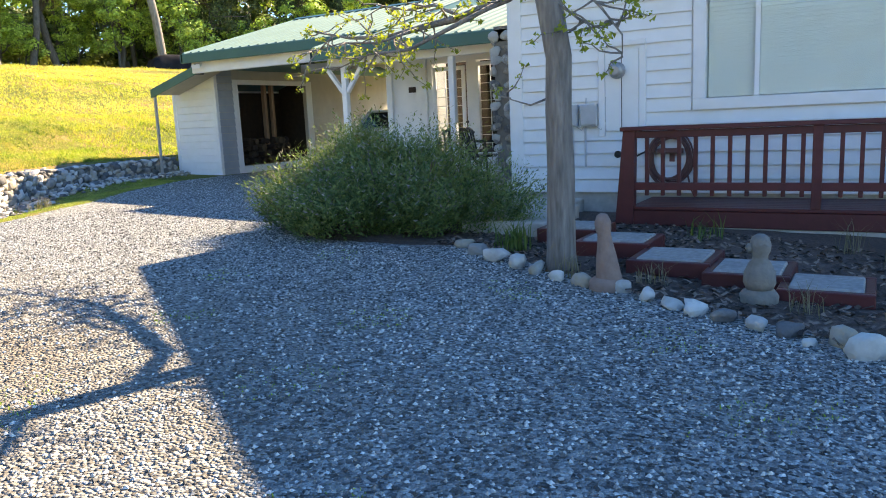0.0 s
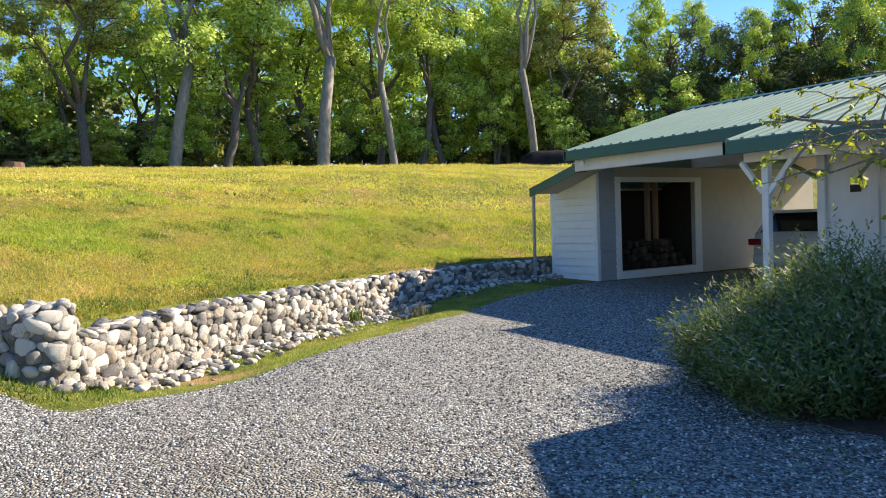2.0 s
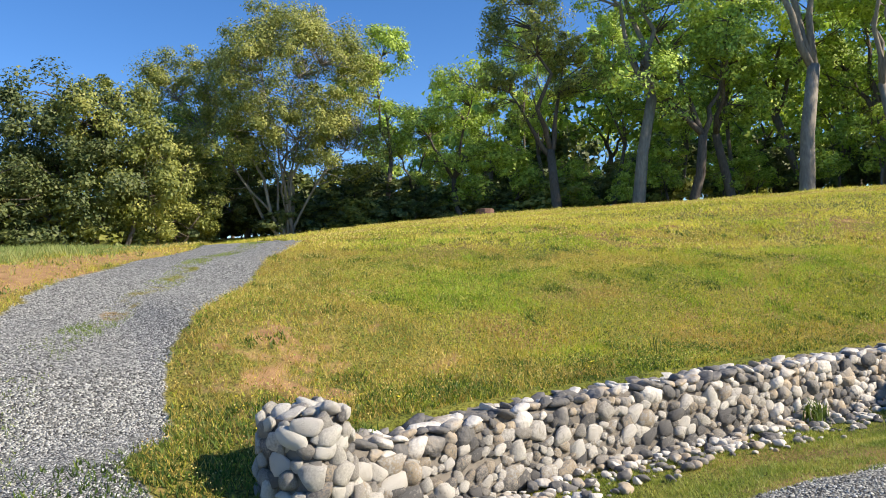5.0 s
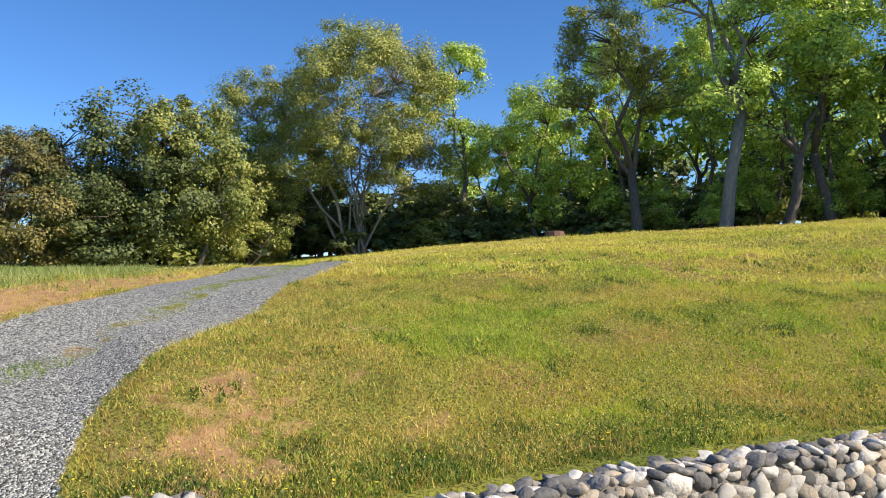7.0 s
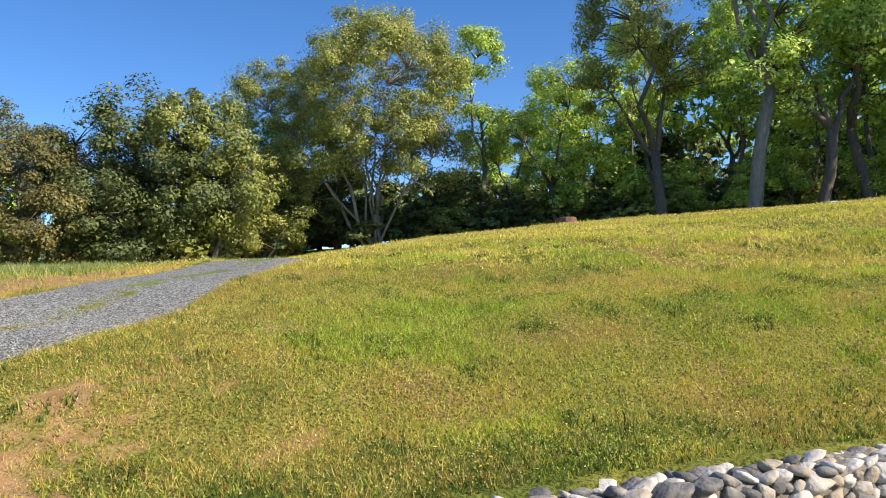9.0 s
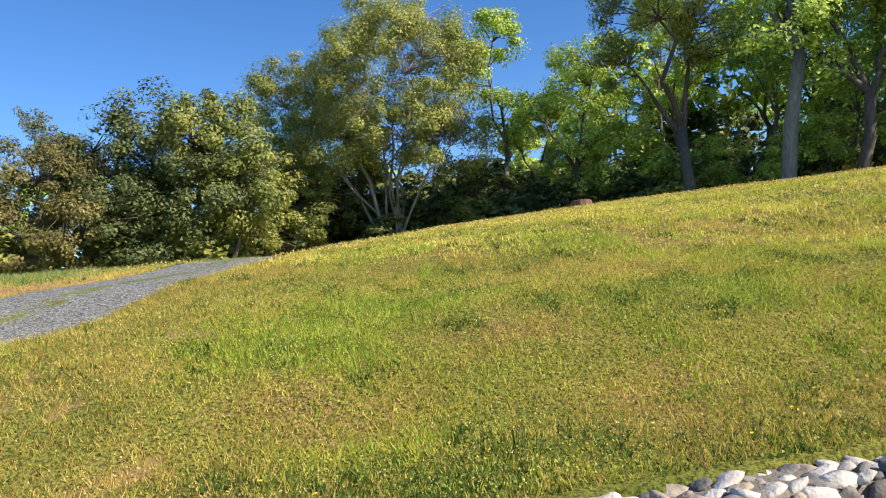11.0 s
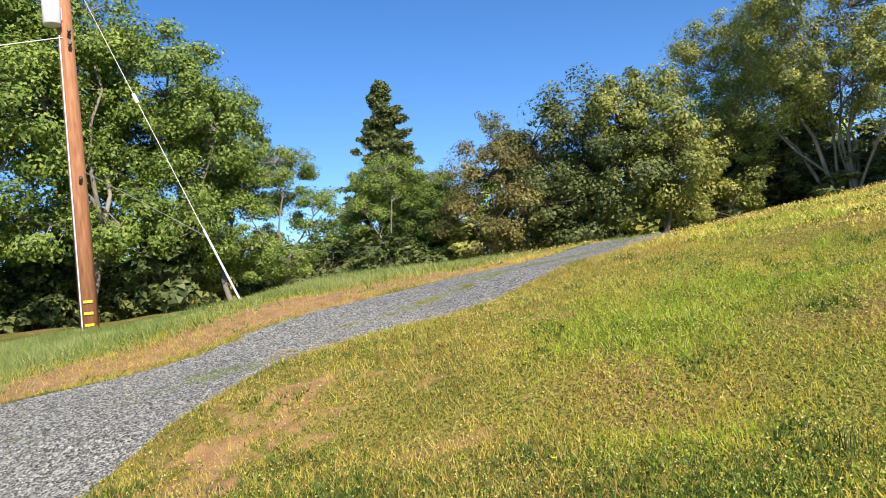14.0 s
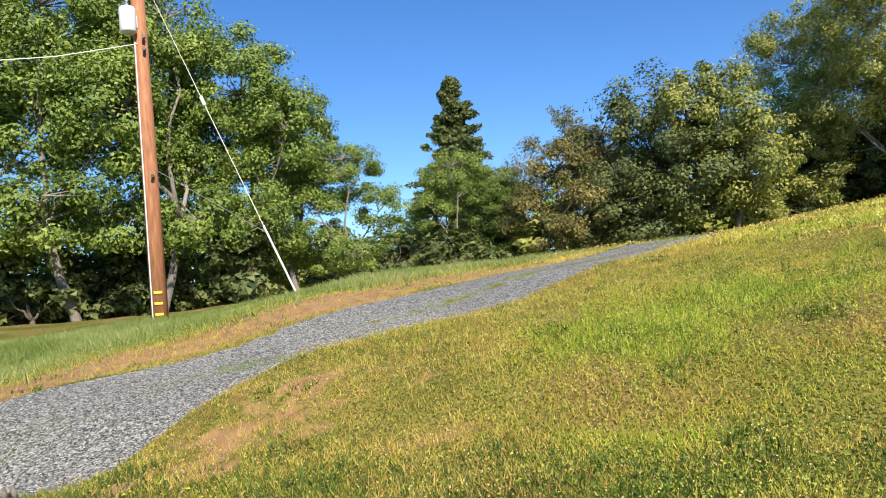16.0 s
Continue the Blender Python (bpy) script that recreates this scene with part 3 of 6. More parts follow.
for a, b in ((-2.66, -2.145), (-2.095, -0.425), (-0.375, 0.6)):
    g = part("pane", box(a, b, HY + 0.025, HY + 0.031, 1.12, 2.42), GLASS, window)
    g.visible_shadow = False
BLIND = surface("blind_fabric", [(0.78, 0.74, 0.64), (0.88, 0.85, 0.76)], scale=6, rough=0.8, bump=0.05)
z = 1.13
while z < 2.4:
    part("blind_slat", box(-2.65, 0.59, HY + 0.075, HY + 0.082, z, z + 0.048), BLIND, window)
    z += 0.05

# wing with the porch, carport roof and store
part("wing_wall_porch", joined(box(-8.9, -7.95, 14.0, 14.15, -0.05, 2.6), box(-7.95, -7.25, 14.0, 14.15, 2.0, 2.6), box(-7.25, -7.05, 14.0, 14.15, -0.05, 2.6), box(-7.05, -6.3, 14.0, 14.15, 2.0, 2.6), box(-7.05, -6.3, 14.0, 14.15, -0.05, 0.35), box(-6.3, -5.1, 14.0, 14.15, -0.05, 2.6)), WHITE, house)
part("wing_wall_carport", box(-8.9, -8.75, 14.15, 22.4, -0.05, 2.6), SHADED_CREAM, house)
part("porch_slab", box(-9.4, -5.1, 11.9, 14.0, -0.3, -0.02, 0.02), CONCRETE, house)


def sheet_roof(name, corners, t, parent, ribs, label=""):
    """A ribbed metal roof: corners are eave-left, eave-right, top-right, top-left."""
    a, b, c, e = [Vector(q) for q in corners]
    geos = [([a, b, c, e] + [q - Vector((0, 0, t)) for q in (a, b, c, e)], [(0, 1, 2, 3), (7, 6, 5, 4), (0, 4, 5, 1), (1, 5, 6, 2), (2, 6, 7, 3), (3, 7, 4, 0)])]
    roof = part(name, geos[0], GREEN_SHEET, parent, label)
    up = Vector((0, 0, 0.022))
    w = (b - a).normalized() * 0.022
    for i in range(ribs + 1):
        k = i / ribs
        lo, hi = a.lerp(b, k), e.lerp(c, k)
        part("rib", ([lo - w * 1.6, lo + w * 1.6, lo + w + up, lo - w + up, hi - w * 1.6, hi + w * 1.6, hi + w + up, hi - w + up], [(0, 3, 2, 1), (4, 5, 6, 7), (3, 7, 6, 2), (0, 4, 7, 3), (1, 2, 6, 5)]), GREEN_SHEET, roof)
    return roof


sheet_roof("carport_roof", [(-13.55, 13.35, 2.6), (-8.68, 13.35, 2.6), (-8.68, 17.05, 3.6), (-13.55, 17.05, 3.6)], 0.05, house, 21)
sheet_roof("carport_roof_back", [(-8.68, 22.6, 2.1), (-13.55, 22.6, 2.1), (-13.55, 17.05, 3.6), (-8.68, 17.05, 3.6)], 0.05, house, 21)
part("ridge_cap", ([(-13.57, 16.93, 3.6), (-8.66, 16.93, 3.6), (-8.66, 17.05, 3.65), (-13.57, 17.05, 3.65), (-8.66, 17.17, 3.6), (-13.57, 17.17, 3.6)], [(0, 1, 2, 3), (3, 2, 4, 5)]), GREEN_METAL, house)
part("fascia", box(-13.6, -8.66, 13.3, 13.345, 2.4, 2.585, 0.006), GREEN_METAL, house)
part("frieze", box(-13.5, -8.9, 13.5, 13.62, 2.2, 2.5, 0.006), WHITE, house)
part("carport_beam", box(-13.5, -9.2, 17.0, 17.15, 2.3, 2.5), SHADED_CREAM, house)
part("carport_ceiling", joined(([(-13.5, 13.4, 2.535), (-8.75, 13.4, 2.535), (-8.75, 17.05, 3.5), (-13.5, 17.05, 3.5)], [(3, 2, 1, 0)]), ([(-13.5, 22.5, 2.04), (-8.75, 22.5, 2.04), (-8.75, 17.05, 3.5), (-13.5, 17.05, 3.5)], [(0, 1, 2, 3)])), SHADED_CREAM, house)
for x in (-13.57, -8.7):
    part("rake_board", ([(x, 13.3, 2.42), (x + 0.04, 13.3, 2.42), (x + 0.04, 13.3, 2.59), (x, 13.3, 2.59), (x, 17.05, 3.42), (x + 0.04, 17.05, 3.42), (x + 0.04, 17.05, 3.59), (x, 17.05, 3.59), (x, 22.6, 1.92), (x + 0.04, 22.6, 1.92), (x + 0.04, 22.6, 2.09), (x, 22.6, 2.09)],
                       [(0, 1, 2, 3), (0, 4, 5, 1), (3, 2, 6, 7), (0, 3, 7, 4), (1, 5, 6, 2), (4, 8, 9, 5), (7, 6, 10, 11), (4, 7, 11, 8), (5, 9, 10, 6), (8, 11, 10, 9)]), GREEN_METAL, house)
sheet_roof("porch_roof", [(-9.2, 12.25, 2.28), (-5.1, 12.25, 2.28), (-5.1, 15.6, 3.15), (-9.2, 15.6, 3.15)], 0.05, house, 18)
part("porch_fascia", box(-9.24, -5.13, 12.2, 12.245, 2.08, 2.26, 0.006), GREEN_METAL, house)
part("porch_beam", box(-9.15, -5.13, 12.53, 12.65, 1.98, 2.12, 0.006), WHITE, house)
part("porch_ceiling", ([(-9.15, 12.3, 2.2), (-5.13, 12.3, 2.2), (-5.13, 14.0, 2.6), (-9.15, 14.0, 2.6)], [(3, 2, 1, 0)]), SHADED_CREAM, house)
part("porch_verge", prism([(12.2, 2.08), (15.6, 2.98), (15.6, 3.13), (12.2, 2.25)], 0, 0.04), GREEN_METAL, house).matrix_basis = Matrix(((0, -1, 0, -9.2), (1, 0, 0, 0), (0, 0, 1, 0), (0, 0, 0, 1)))


def porch_post(x, braces=(-1, 1)):
    post = part("porch_post", box(x - 0.05, x + 0.05, 12.54, 12.64, -0.02, 1.98, 0.008), WHITE, house)
    for sx in braces:
        p0, p1 = Vector((x + sx * 0.05, 12.59, 1.55)), Vector((x + sx * 0.38, 12.59, 1.98))
        part("brace", tube([p0, p1], 0.045, 4), WHITE, post)
    return post


porch_post(-8.84)
porch_post(-6.75, ())

# store building under the carport's end
store = thing("wood_store", "white lap-sided wood store with a wide dark opening", "shed", kind="structure")
X0, X1, Y0, Y1 = -15.22, -13.87, 14.43, 22.4
part("wall_front", prism([(X0, -0.05), (X1, -0.05), (X1, 2.4), (X0, 1.95)], Y0, Y0 + 0.1), WHITE, store)
part("wall_outer", box(X0, X0 + 0.1, Y0 + 0.1, Y1, -0.05, 1.95), WHITE, store)
part("wall_back", prism([(X0 + 0.1, -0.05), (X1 - 0.1, -0.05), (X1 - 0.1, 2.4), (X0 + 0.1, 1.95)], Y1 - 0.1, Y1), WHITE, store)
part("wall_inner", joined(box(X1 - 0.1, X1, Y0 + 0.1, 15.12, -0.05, 2.52), box(X1 - 0.1, X1, 15.12, 17.55, 2.02, 2.52), box(X1 - 0.1, X1, 17.55, Y1, -0.05, 2.52), box(X1 - 0.1, X1, 15.12, 17.55, -0.05, 0.14)), SHADED_CREAM, store)
part("door_frame", joined(box(X1, X1 + 0.03, 14.95, 15.12, -0.03, 2.13, 0.005), box(X1, X1 + 0.03, 17.55, 17.76, -0.03, 2.13, 0.005), box(X1, X1 + 0.03, 15.12, 17.55, 2.02, 2.13, 0.005), box(X1, X1 + 0.03, 15.12, 17.55, -0.03, 0.13, 0.005)), WHITE, store)
for y in (16.35, 16.62):
    part("stud", box(-14.3, -14.2, y, y + 0.09, -0.05, 2.2, 0.005), RAW_WOOD, store)
lap_siding(store, X0 + 0.07, X1 - 0.02, -0.05, 1.93, Y0 - 0.001)
to_x = Matrix(((0, -1, 0, X1), (1, 0, 0, 0), (0, 0, 1, 0), (0, 0, 0, 1)))
lap_siding(store, 14.45, 14.95, -0.05, 2.45, -0.001, m=to_x, material=SHADED_SIDING)
part("corner_trim", box(X0 - 0.02, X0 + 0.07, Y0 - 0.035, Y0 + 0.08, -0.06, 1.93, 0.005), WHITE, store)
part("corner_trim", box(X1 - 0.06, X1 + 0.036, Y0 - 0.035, Y0 + 0.05, -0.06, 2.35, 0.005), WHITE, store)
part("lean_roof", prism([(-15.32, 1.92), (-13.5, 2.45), (-13.5, 2.5), (-15.32, 1.97)], Y0, Y1 + 0.2), GREEN_SHEET, store)
part("lean_roof_front", prism([(-15.04, 1.9), (-13.5, 2.35), (-13.5, 2.4), (-15.04, 1.95)], 13.7, Y0 - 0.002), GREEN_SHEET, store)
part("rake_board", prism([(-15.06, 1.78), (-13.52, 2.22), (-13.52, 2.4), (-15.06, 1.96)], 13.66, 13.698), GREEN_METAL, store)
part("soffit", prism([(-15.0, 1.84), (-13.6, 2.26), (-13.6, 2.28), (-15.0, 1.86)], 13.7, Y0 - 0.03), SHADED_CREAM, store)
part("lean_post", tube([(-15.03, 13.72, -0.25), (-15.0, 13.72, 1.86)], 0.035, 8), STEEL, store)
part("store_floor", box(X0 + 0.1, X1 - 0.1, Y0 + 0.1, Y1 - 0.1, -0.1, 0.0), DARK_WOOD_AND_SHADE, store)

# ---- trees ----
def branch_path(rng, start, way, length, bend, n=5, lift=0.12):
    pts, p, d = [Vector(start)], Vector(start), Vector(way).normalized()
    for _ in range(n):
        d = (d + Vector((rng.gauss(0, bend), rng.gauss(0, bend), rng.gauss(0, bend * 0.6) + lift))).normalized()
        p = p + d * (length / n)
        pts.append(p)
    return pts


def leaf_sprays(nr, centres, radii, outward, per, size, flat=0.75, loose=0.42):
    """Clumps of leaves; each leaf roughly faces out and up from its clump."""
    c, r, o = np.asarray(centres, float), np.asarray(radii, float), np.asarray(outward, float)
    n = len(c) * per
    base, rad, out = np.repeat(c, per, 0), np.repeat(r, per), np.repeat(o, per, 0)
    d = nr.normal(0, 1, (n, 3))
    d /= np.maximum(1e-6, np.linalg.norm(d, axis=1))[:, None]
    p = base + d * (rad * nr.rand(n) ** 0.42)[:, None] * np.array((1, 1, flat))
    face = 0.75 * d + 0.45 * out + np.array((0, 0, 0.35)) + loose * nr.normal(0, 1, (n, 3))
    face /= np.maximum(1e-6, np.linalg.norm(face, axis=1))[:, None]
    a = np.cross(face, nr.normal(0, 1, (n, 3)))
    a /= np.maximum(1e-6, np.linalg.norm(a, axis=1))[:, None]
    b = np.cross(face, a)
    q = (size * nr.uniform(0.55, 1.35, n))[:, None]
    v = np.stack([p - a * q, p + a * q * 0.35 + b * q * 0.75, p + a * q * 0.85 - b * q * 0.55], 1).reshape(-1, 3)
    return v.tolist(), np.arange(n * 3).reshape(n, 3).tolist()


def leaf_cloud(rng, centres, per, spread, size, flat=0.75):
    """Many small leaf sprays round the given points."""
    nr = np.random.RandomState(rng.randint(0, 99999))
    c = np.array([tuple(q) for q in centres])
    return leaf_sprays(nr, c, np.full(len(c), spread), np.zeros((len(c), 3)), per, size, flat, 0.8)


def grown_tree(name, label, seed, trunk, fork, lobes, leaf, per, clump, wood, leaves, stems=0):
    """A tree at the origin: a trunk that forks, or several stems, towards the lobes (x, y, z, rx, ry, rz, clumps) of its crown."""
    rng, nr = random.Random(seed), np.random.RandomState(seed)
    tree = thing(name, label, "tree")
    woods, centres, radii, outward = [], [], [], []
    top = Vector((rng.gauss(0, 0.12), rng.gauss(0, 0.12), 1.0)) * fork
    if not stems:
        mid = top * 0.5 + Vector((rng.gauss(0, 0.08), rng.gauss(0, 0.08), 0))
        woods.append(tube([(0, 0, -0.4), (0, 0, 0.1), mid, top], [trunk * 1.5, trunk * 1.15, trunk, trunk * 0.9], 9))

    def leader(start, end, r0, r1, bend):
        n = 6
        way = end - start
        pts = [start + way * (i / n) + Vector((rng.gauss(0, bend), rng.gauss(0, bend), rng.gauss(0, bend * 0.5))) * way.length * math.sin(math.pi * i / n) for i in range(n + 1)]
        woods.append(tube(pts, [r0 + (r1 - r0) * i / n for i in range(n + 1)], 7))
        return pts

    for i, (x, y, z, rx, ry, rz, n) in enumerate(lobes):
        c = Vector((x, y, z))
        paths = []
        for k in range(max(1, round(stems * n / sum(q[6] for q in lobes)))) if stems else (0,):
            end = c + Vector((rng.uniform(-0.5, 0.5) * rx, rng.uniform(-0.5, 0.5) * ry, rng.uniform(0.1, 0.6) * rz))
            root = Vector((rng.gauss(0, trunk * 2.2), rng.gauss(0, trunk * 2.2), -0.4)) if stems else top - Vector((0, 0, rng.uniform(0, 0.1) * fork))
            paths.append(leader(root, end, trunk * (rng.uniform(0.7, 1.0) if stems else 0.68), trunk * 0.12, 0.035))
        for _ in range(n):
            d = Vector((rng.gauss(0, 1), rng.gauss(0, 1), rng.gauss(0.25, 0.9))).normalized()
            u = rng.uniform(0.35, 1.0) ** 0.55
            p = c + Vector((d.x * rx, d.y * ry, d.z * rz)) * u
            centres.append(p)
            radii.append(clump * rng.uniform(0.55, 1.35))
            outward.append(d)
            near = min((q for path in paths for q in path[2:]), key=lambda q: (q - p).length + 1.5 * max(0, q.z - p.z))
            if (near - p).length > clump * 0.5 and (leaf < 0.2 or rng.random() < 0.4):
                bow = near.lerp(p, 0.5) + Vector((rng.gauss(0, 0.12), rng.gauss(0, 0.12), rng.gauss(0.1, 0.15))) * (near - p).length
                woods.append(tube([near, bow, p], [trunk * 0.2, trunk * 0.12, trunk * 0.03], 5 if leaf < 0.2 else 3, False))
    part("trunk", joined(*woods), wood, tree, smooth=True)
    part("crown", leaf_sprays(nr, [tuple(q) for q in centres], radii, [tuple(q) for q in outward], per, leaf), leaves, tree)
    return tree


def make_tree(name, label, seed, height, trunk, spread, stems=1, first=0.3, limbs=9, leaf=0.16, per=51, cloud=0.59, wood=None, leaves=None, lean=0.05, droop=0.0, twigs=4, cone=False):
    """A tree at the origin: tapered trunk or stems, limbs, and a crown of leaf sprays round the twigs."""
    rng = random.Random(seed)
    tree = thing(name, label, "tree")
    woods, tips = [], []
    for s in range(stems):
        a = 2 * math.pi * s / max(1, stems) + rng.uniform(-0.4, 0.4)
        tilt = lean if stems == 1 else rng.uniform(0.15, 0.5)
        way = Vector((math.cos(a) * tilt, math.sin(a) * tilt, 1))
        root = Vector((math.cos(a), math.sin(a), 0)) * (0.0 if stems == 1 else trunk * 1.6) + Vector((0, 0, -0.4))
        path = branch_path(rng, root, way, height * rng.uniform(0.82, 0.95), 0.07, 9, 0.02)
        rad = trunk if stems == 1 else trunk * rng.uniform(0.55, 0.8)
        woods.append(tube(path, [rad * (1.25 if i == 0 else 1) * (1 - 0.085 * i) * (0.96 ** i) for i in range(len(path))], 8))
        tips.append(path[-1])
        for i in range(limbs):
            k = first + (0.97 - first) * (i + rng.uniform(0, 0.9)) / limbs
            j = min(len(path) - 2, int(k * (len(path) - 1)))
            p = path[j].lerp(path[j + 1], k * (len(path) - 1) - j)
            ang = rng.uniform(0, 2 * math.pi) if stems == 1 else a + rng.gauss(0, 1.0)
            reach = spread * (0.45 + 0.75 * math.sin(math.pi * min(1, 0.25 + 0.72 * (1 - k) + 0.1))) * rng.uniform(0.65, 1.1)
            if cone:
                reach = spread * (1.12 - k) * rng.uniform(0.8, 1.1)
            if stems > 1:
                reach *= 0.7
            lim = branch_path(rng, p, (math.cos(ang), math.sin(ang), rng.uniform(0.25, 0.9)), reach, 0.2, 5, 0.06 - droop)
            woods.append(tube(lim, [rad * 0.42 * (1 - k * 0.5) * (1 - 0.17 * q) for q in range(len(lim))], 5))
            for q in range(1, len(lim)):
                for _ in range(twigs if q > 2 else twigs // 2):
                    tw = branch_path(rng, lim[q], (rng.gauss(0, 1), rng.gauss(0, 1), rng.gauss(0.2, 0.7) - droop * 4), reach * rng.uniform(0.2, 0.42), 0.25, 2, 0.03 - droop)
                    if rng.random() < 0.55:
                        woods.append(tube(tw[::2], [rad * 0.08, rad * 0.02], 3, False))
                    tips.extend(tw[1:])
    part("trunk", joined(*woods), wood, tree, smooth=True)
    part("crown", leaf_cloud(rng, tips, per, cloud, leaf), leaves, tree)
    return tree


LEAF_OAK = leafy("spring_oak_leaves", [(0.173, 0.257, 0.055), (0.395, 0.539, 0.104), (0.741, 0.822, 0.198)], 0.24)
LEAF_OLIVE = leafy("olive_leaves", [(0.139, 0.174, 0.045), (0.279, 0.312, 0.081), (0.507, 0.487, 0.147)], 0.24)
LEAF_BRIGHT = leafy("bright_leaves", [(0.186, 0.274, 0.044), (0.394, 0.525, 0.088), (0.700, 0.787, 0.175)], 0.24)
LEAF_GREEN = leafy("fresh_green_leaves", [(0.076, 0.130, 0.031), (0.184, 0.268, 0.054), (0.352, 0.428, 0.107)], 0.24)
LEAF_DARK = leafy("dark_evergreen_leaves", [(0.051, 0.076, 0.029), (0.116, 0.152, 0.052), (0.246, 0.274, 0.102)], 0.24)
LEAF_GREY = leafy("grey_green_needles", [(0.084, 0.112, 0.084), (0.168, 0.196, 0.14), (0.238, 0.266, 0.182)], 0.2)
LEAF_RUST = leafy("rusty_leaves", [(0.096, 0.090, 0.032), (0.208, 0.188, 0.064), (0.352, 0.310, 0.104)], 0.24)


def plant(tree, x, y, scale=1.0, turn=0.0, wide=1.0):
    ob = copy_thing(tree, Matrix.Translation((x, y, gz(x, y) - 0.05)) @ Matrix.Rotation(turn, 4, "Z"))
    ob.scale = (scale * wide, scale * wide, scale)
    return ob


T_BIG = grown_tree("oak_tree", "broad olive-green oak with many leaning pale stems", 3, 0.13, 3.0, [(0.5, 0.4, 6.2, 4.2, 4.6, 2.4, 60), (0, 0.5, 9.6, 5.3, 5.5, 4.6, 250), (-1, -6.9, 8.6, 3.2, 3.0, 3.8, 80), (0.5, -3.6, 5.2, 3.0, 2.8, 2.1, 34), (0.5, 3.6, 5.2, 2.8, 2.6, 2.6, 44)], 0.075, 250, 0.8, PALE_BARK, LEAF_OLIVE, stems=9)
T_OAK = grown_tree("oak_tree", "tall spring oak in fresh green leaf", 5, 0.21, 3.6, [(0, 0.4, 9.6, 2.6, 2.4, 2.9, 40), (0.6, -2.2, 7.2, 2.0, 1.9, 1.9, 22), (-0.8, 2.4, 6.4, 2.0, 1.9, 1.9, 20), (0.8, 0.3, 5.0, 2.2, 2.4, 1.0, 10)], 0.098, 165, 0.75, BARK, LEAF_OAK)
T_OAK2 = grown_tree("oak_tree", "slender oak with open bright green crown", 8, 0.16, 4.6, [(0.3, 0.9, 11.2, 1.6, 1.5, 2.2, 22), (-0.4, -1.1, 9.2, 1.7, 1.6, 2.2, 22), (0.2, 1.2, 6.8, 1.6, 1.6, 1.6, 14)], 0.095, 165, 0.68, BARK, LEAF_BRIGHT)
T_PALE = grown_tree("oak_tree", "tall pale-trunked tree with a thin forking crown", 13, 0.33, 6.8, [(0.4, 1.9, 13.6, 2.2, 2.0, 2.6, 24), (-0.4, -2.4, 13.4, 2.2, 2.0, 2.8, 24), (0.3, 0.0, 16.5, 2.0, 2.0, 1.6, 16)], 0.095, 150, 0.72, PALE_BARK, LEAF_OAK)
T_DARK = grown_tree("oak_tree", "dark-trunked oak with a wide grey-green crown", 17, 0.27, 4.2, [(0.2, -1.4, 11.0, 3.0, 2.6, 3.2, 46), (-0.3, 1.9, 8.8, 2.6, 2.2, 2.4, 30), (0.4, -2.9, 7.2, 2.0, 1.6, 1.6, 12)], 0.088, 210, 0.78, BARK, LEAF_OLIVE)
T_LIVE = grown_tree("live_oak_tree", "dense dark evergreen oak", 21, 0.2, 1.4, [(0, 0, 5.4, 2.9, 2.7, 2.6, 46), (0.4, -1.7, 3.2, 2.2, 1.9, 2.0, 28), (0.2, 1.9, 3.0, 2.2, 1.9, 1.9, 26), (1.4, 0.1, 2.0, 1.5, 1.8, 1.6, 16)], 0.08, 230, 0.72, BARK, LEAF_DARK)
T_BUSH = grown_tree("oak_tree", "rounded low oak with olive spring leaves", 34, 0.13, 1.2, [(0, 0.3, 4.9, 2.2, 2.1, 2.2, 36), (0.5, -1.4, 3.2, 1.8, 1.6, 2.0, 24), (0.3, 1.7, 2.8, 1.8, 1.5, 1.8, 22), (1.2, 0.2, 1.6, 1.2, 1.6, 1.2, 12)], 0.07, 270, 0.62, BARK, LEAF_OLIVE, stems=4)
T_LEAFY = grown_tree("oak_tree", "tall leafy oak at the wood edge", 55, 0.16, 4.2, [(0, 0, 11.6, 2.8, 2.8, 3.2, 56), (1.2, -2.2, 8.4, 2.2, 2.2, 2.4, 32), (-1.0, 2.4, 7.8, 2.3, 2.2, 2.4, 32), (0.8, 1.4, 4.4, 2.4, 2.4, 1.7, 22), (0.6, -1.8, 4.0, 2.2, 2.2, 1.5, 18)], 0.092, 225, 0.8, GREY_BARK, LEAF_GREEN)
T_PINE = make_tree("pine_tree", "tall dark conical conifer", 89, 14.5, 0.22, 3.1, limbs=80, first=0.1, leaf=0.1, per=40, cloud=0.24, wood=BARK, leaves=LEAF_DARK, droop=0.03, twigs=2, cone=True)
T_GREY = make_tree("pine_tree", "distant grey-green pine with an airy crown", 144, 16, 0.22, 3.4, limbs=18, first=0.4, leaf=0.11, per=31, cloud=0.40, wood=BARK, leaves=LEAF_GREY, twigs=3)
T_RUST = grown_tree("oak_tree", "round oak with rusty new leaves", 233, 0.17, 1.4, [(0, 0, 5.0, 2.8, 2.9, 2.4, 50), (0.6, -1.6, 3.0, 2.2, 1.9, 1.9, 26), (0.6, 1.7, 2.8, 2.2, 1.9, 1.8, 26)], 0.07, 300, 0.66, BARK, LEAF_RUST)
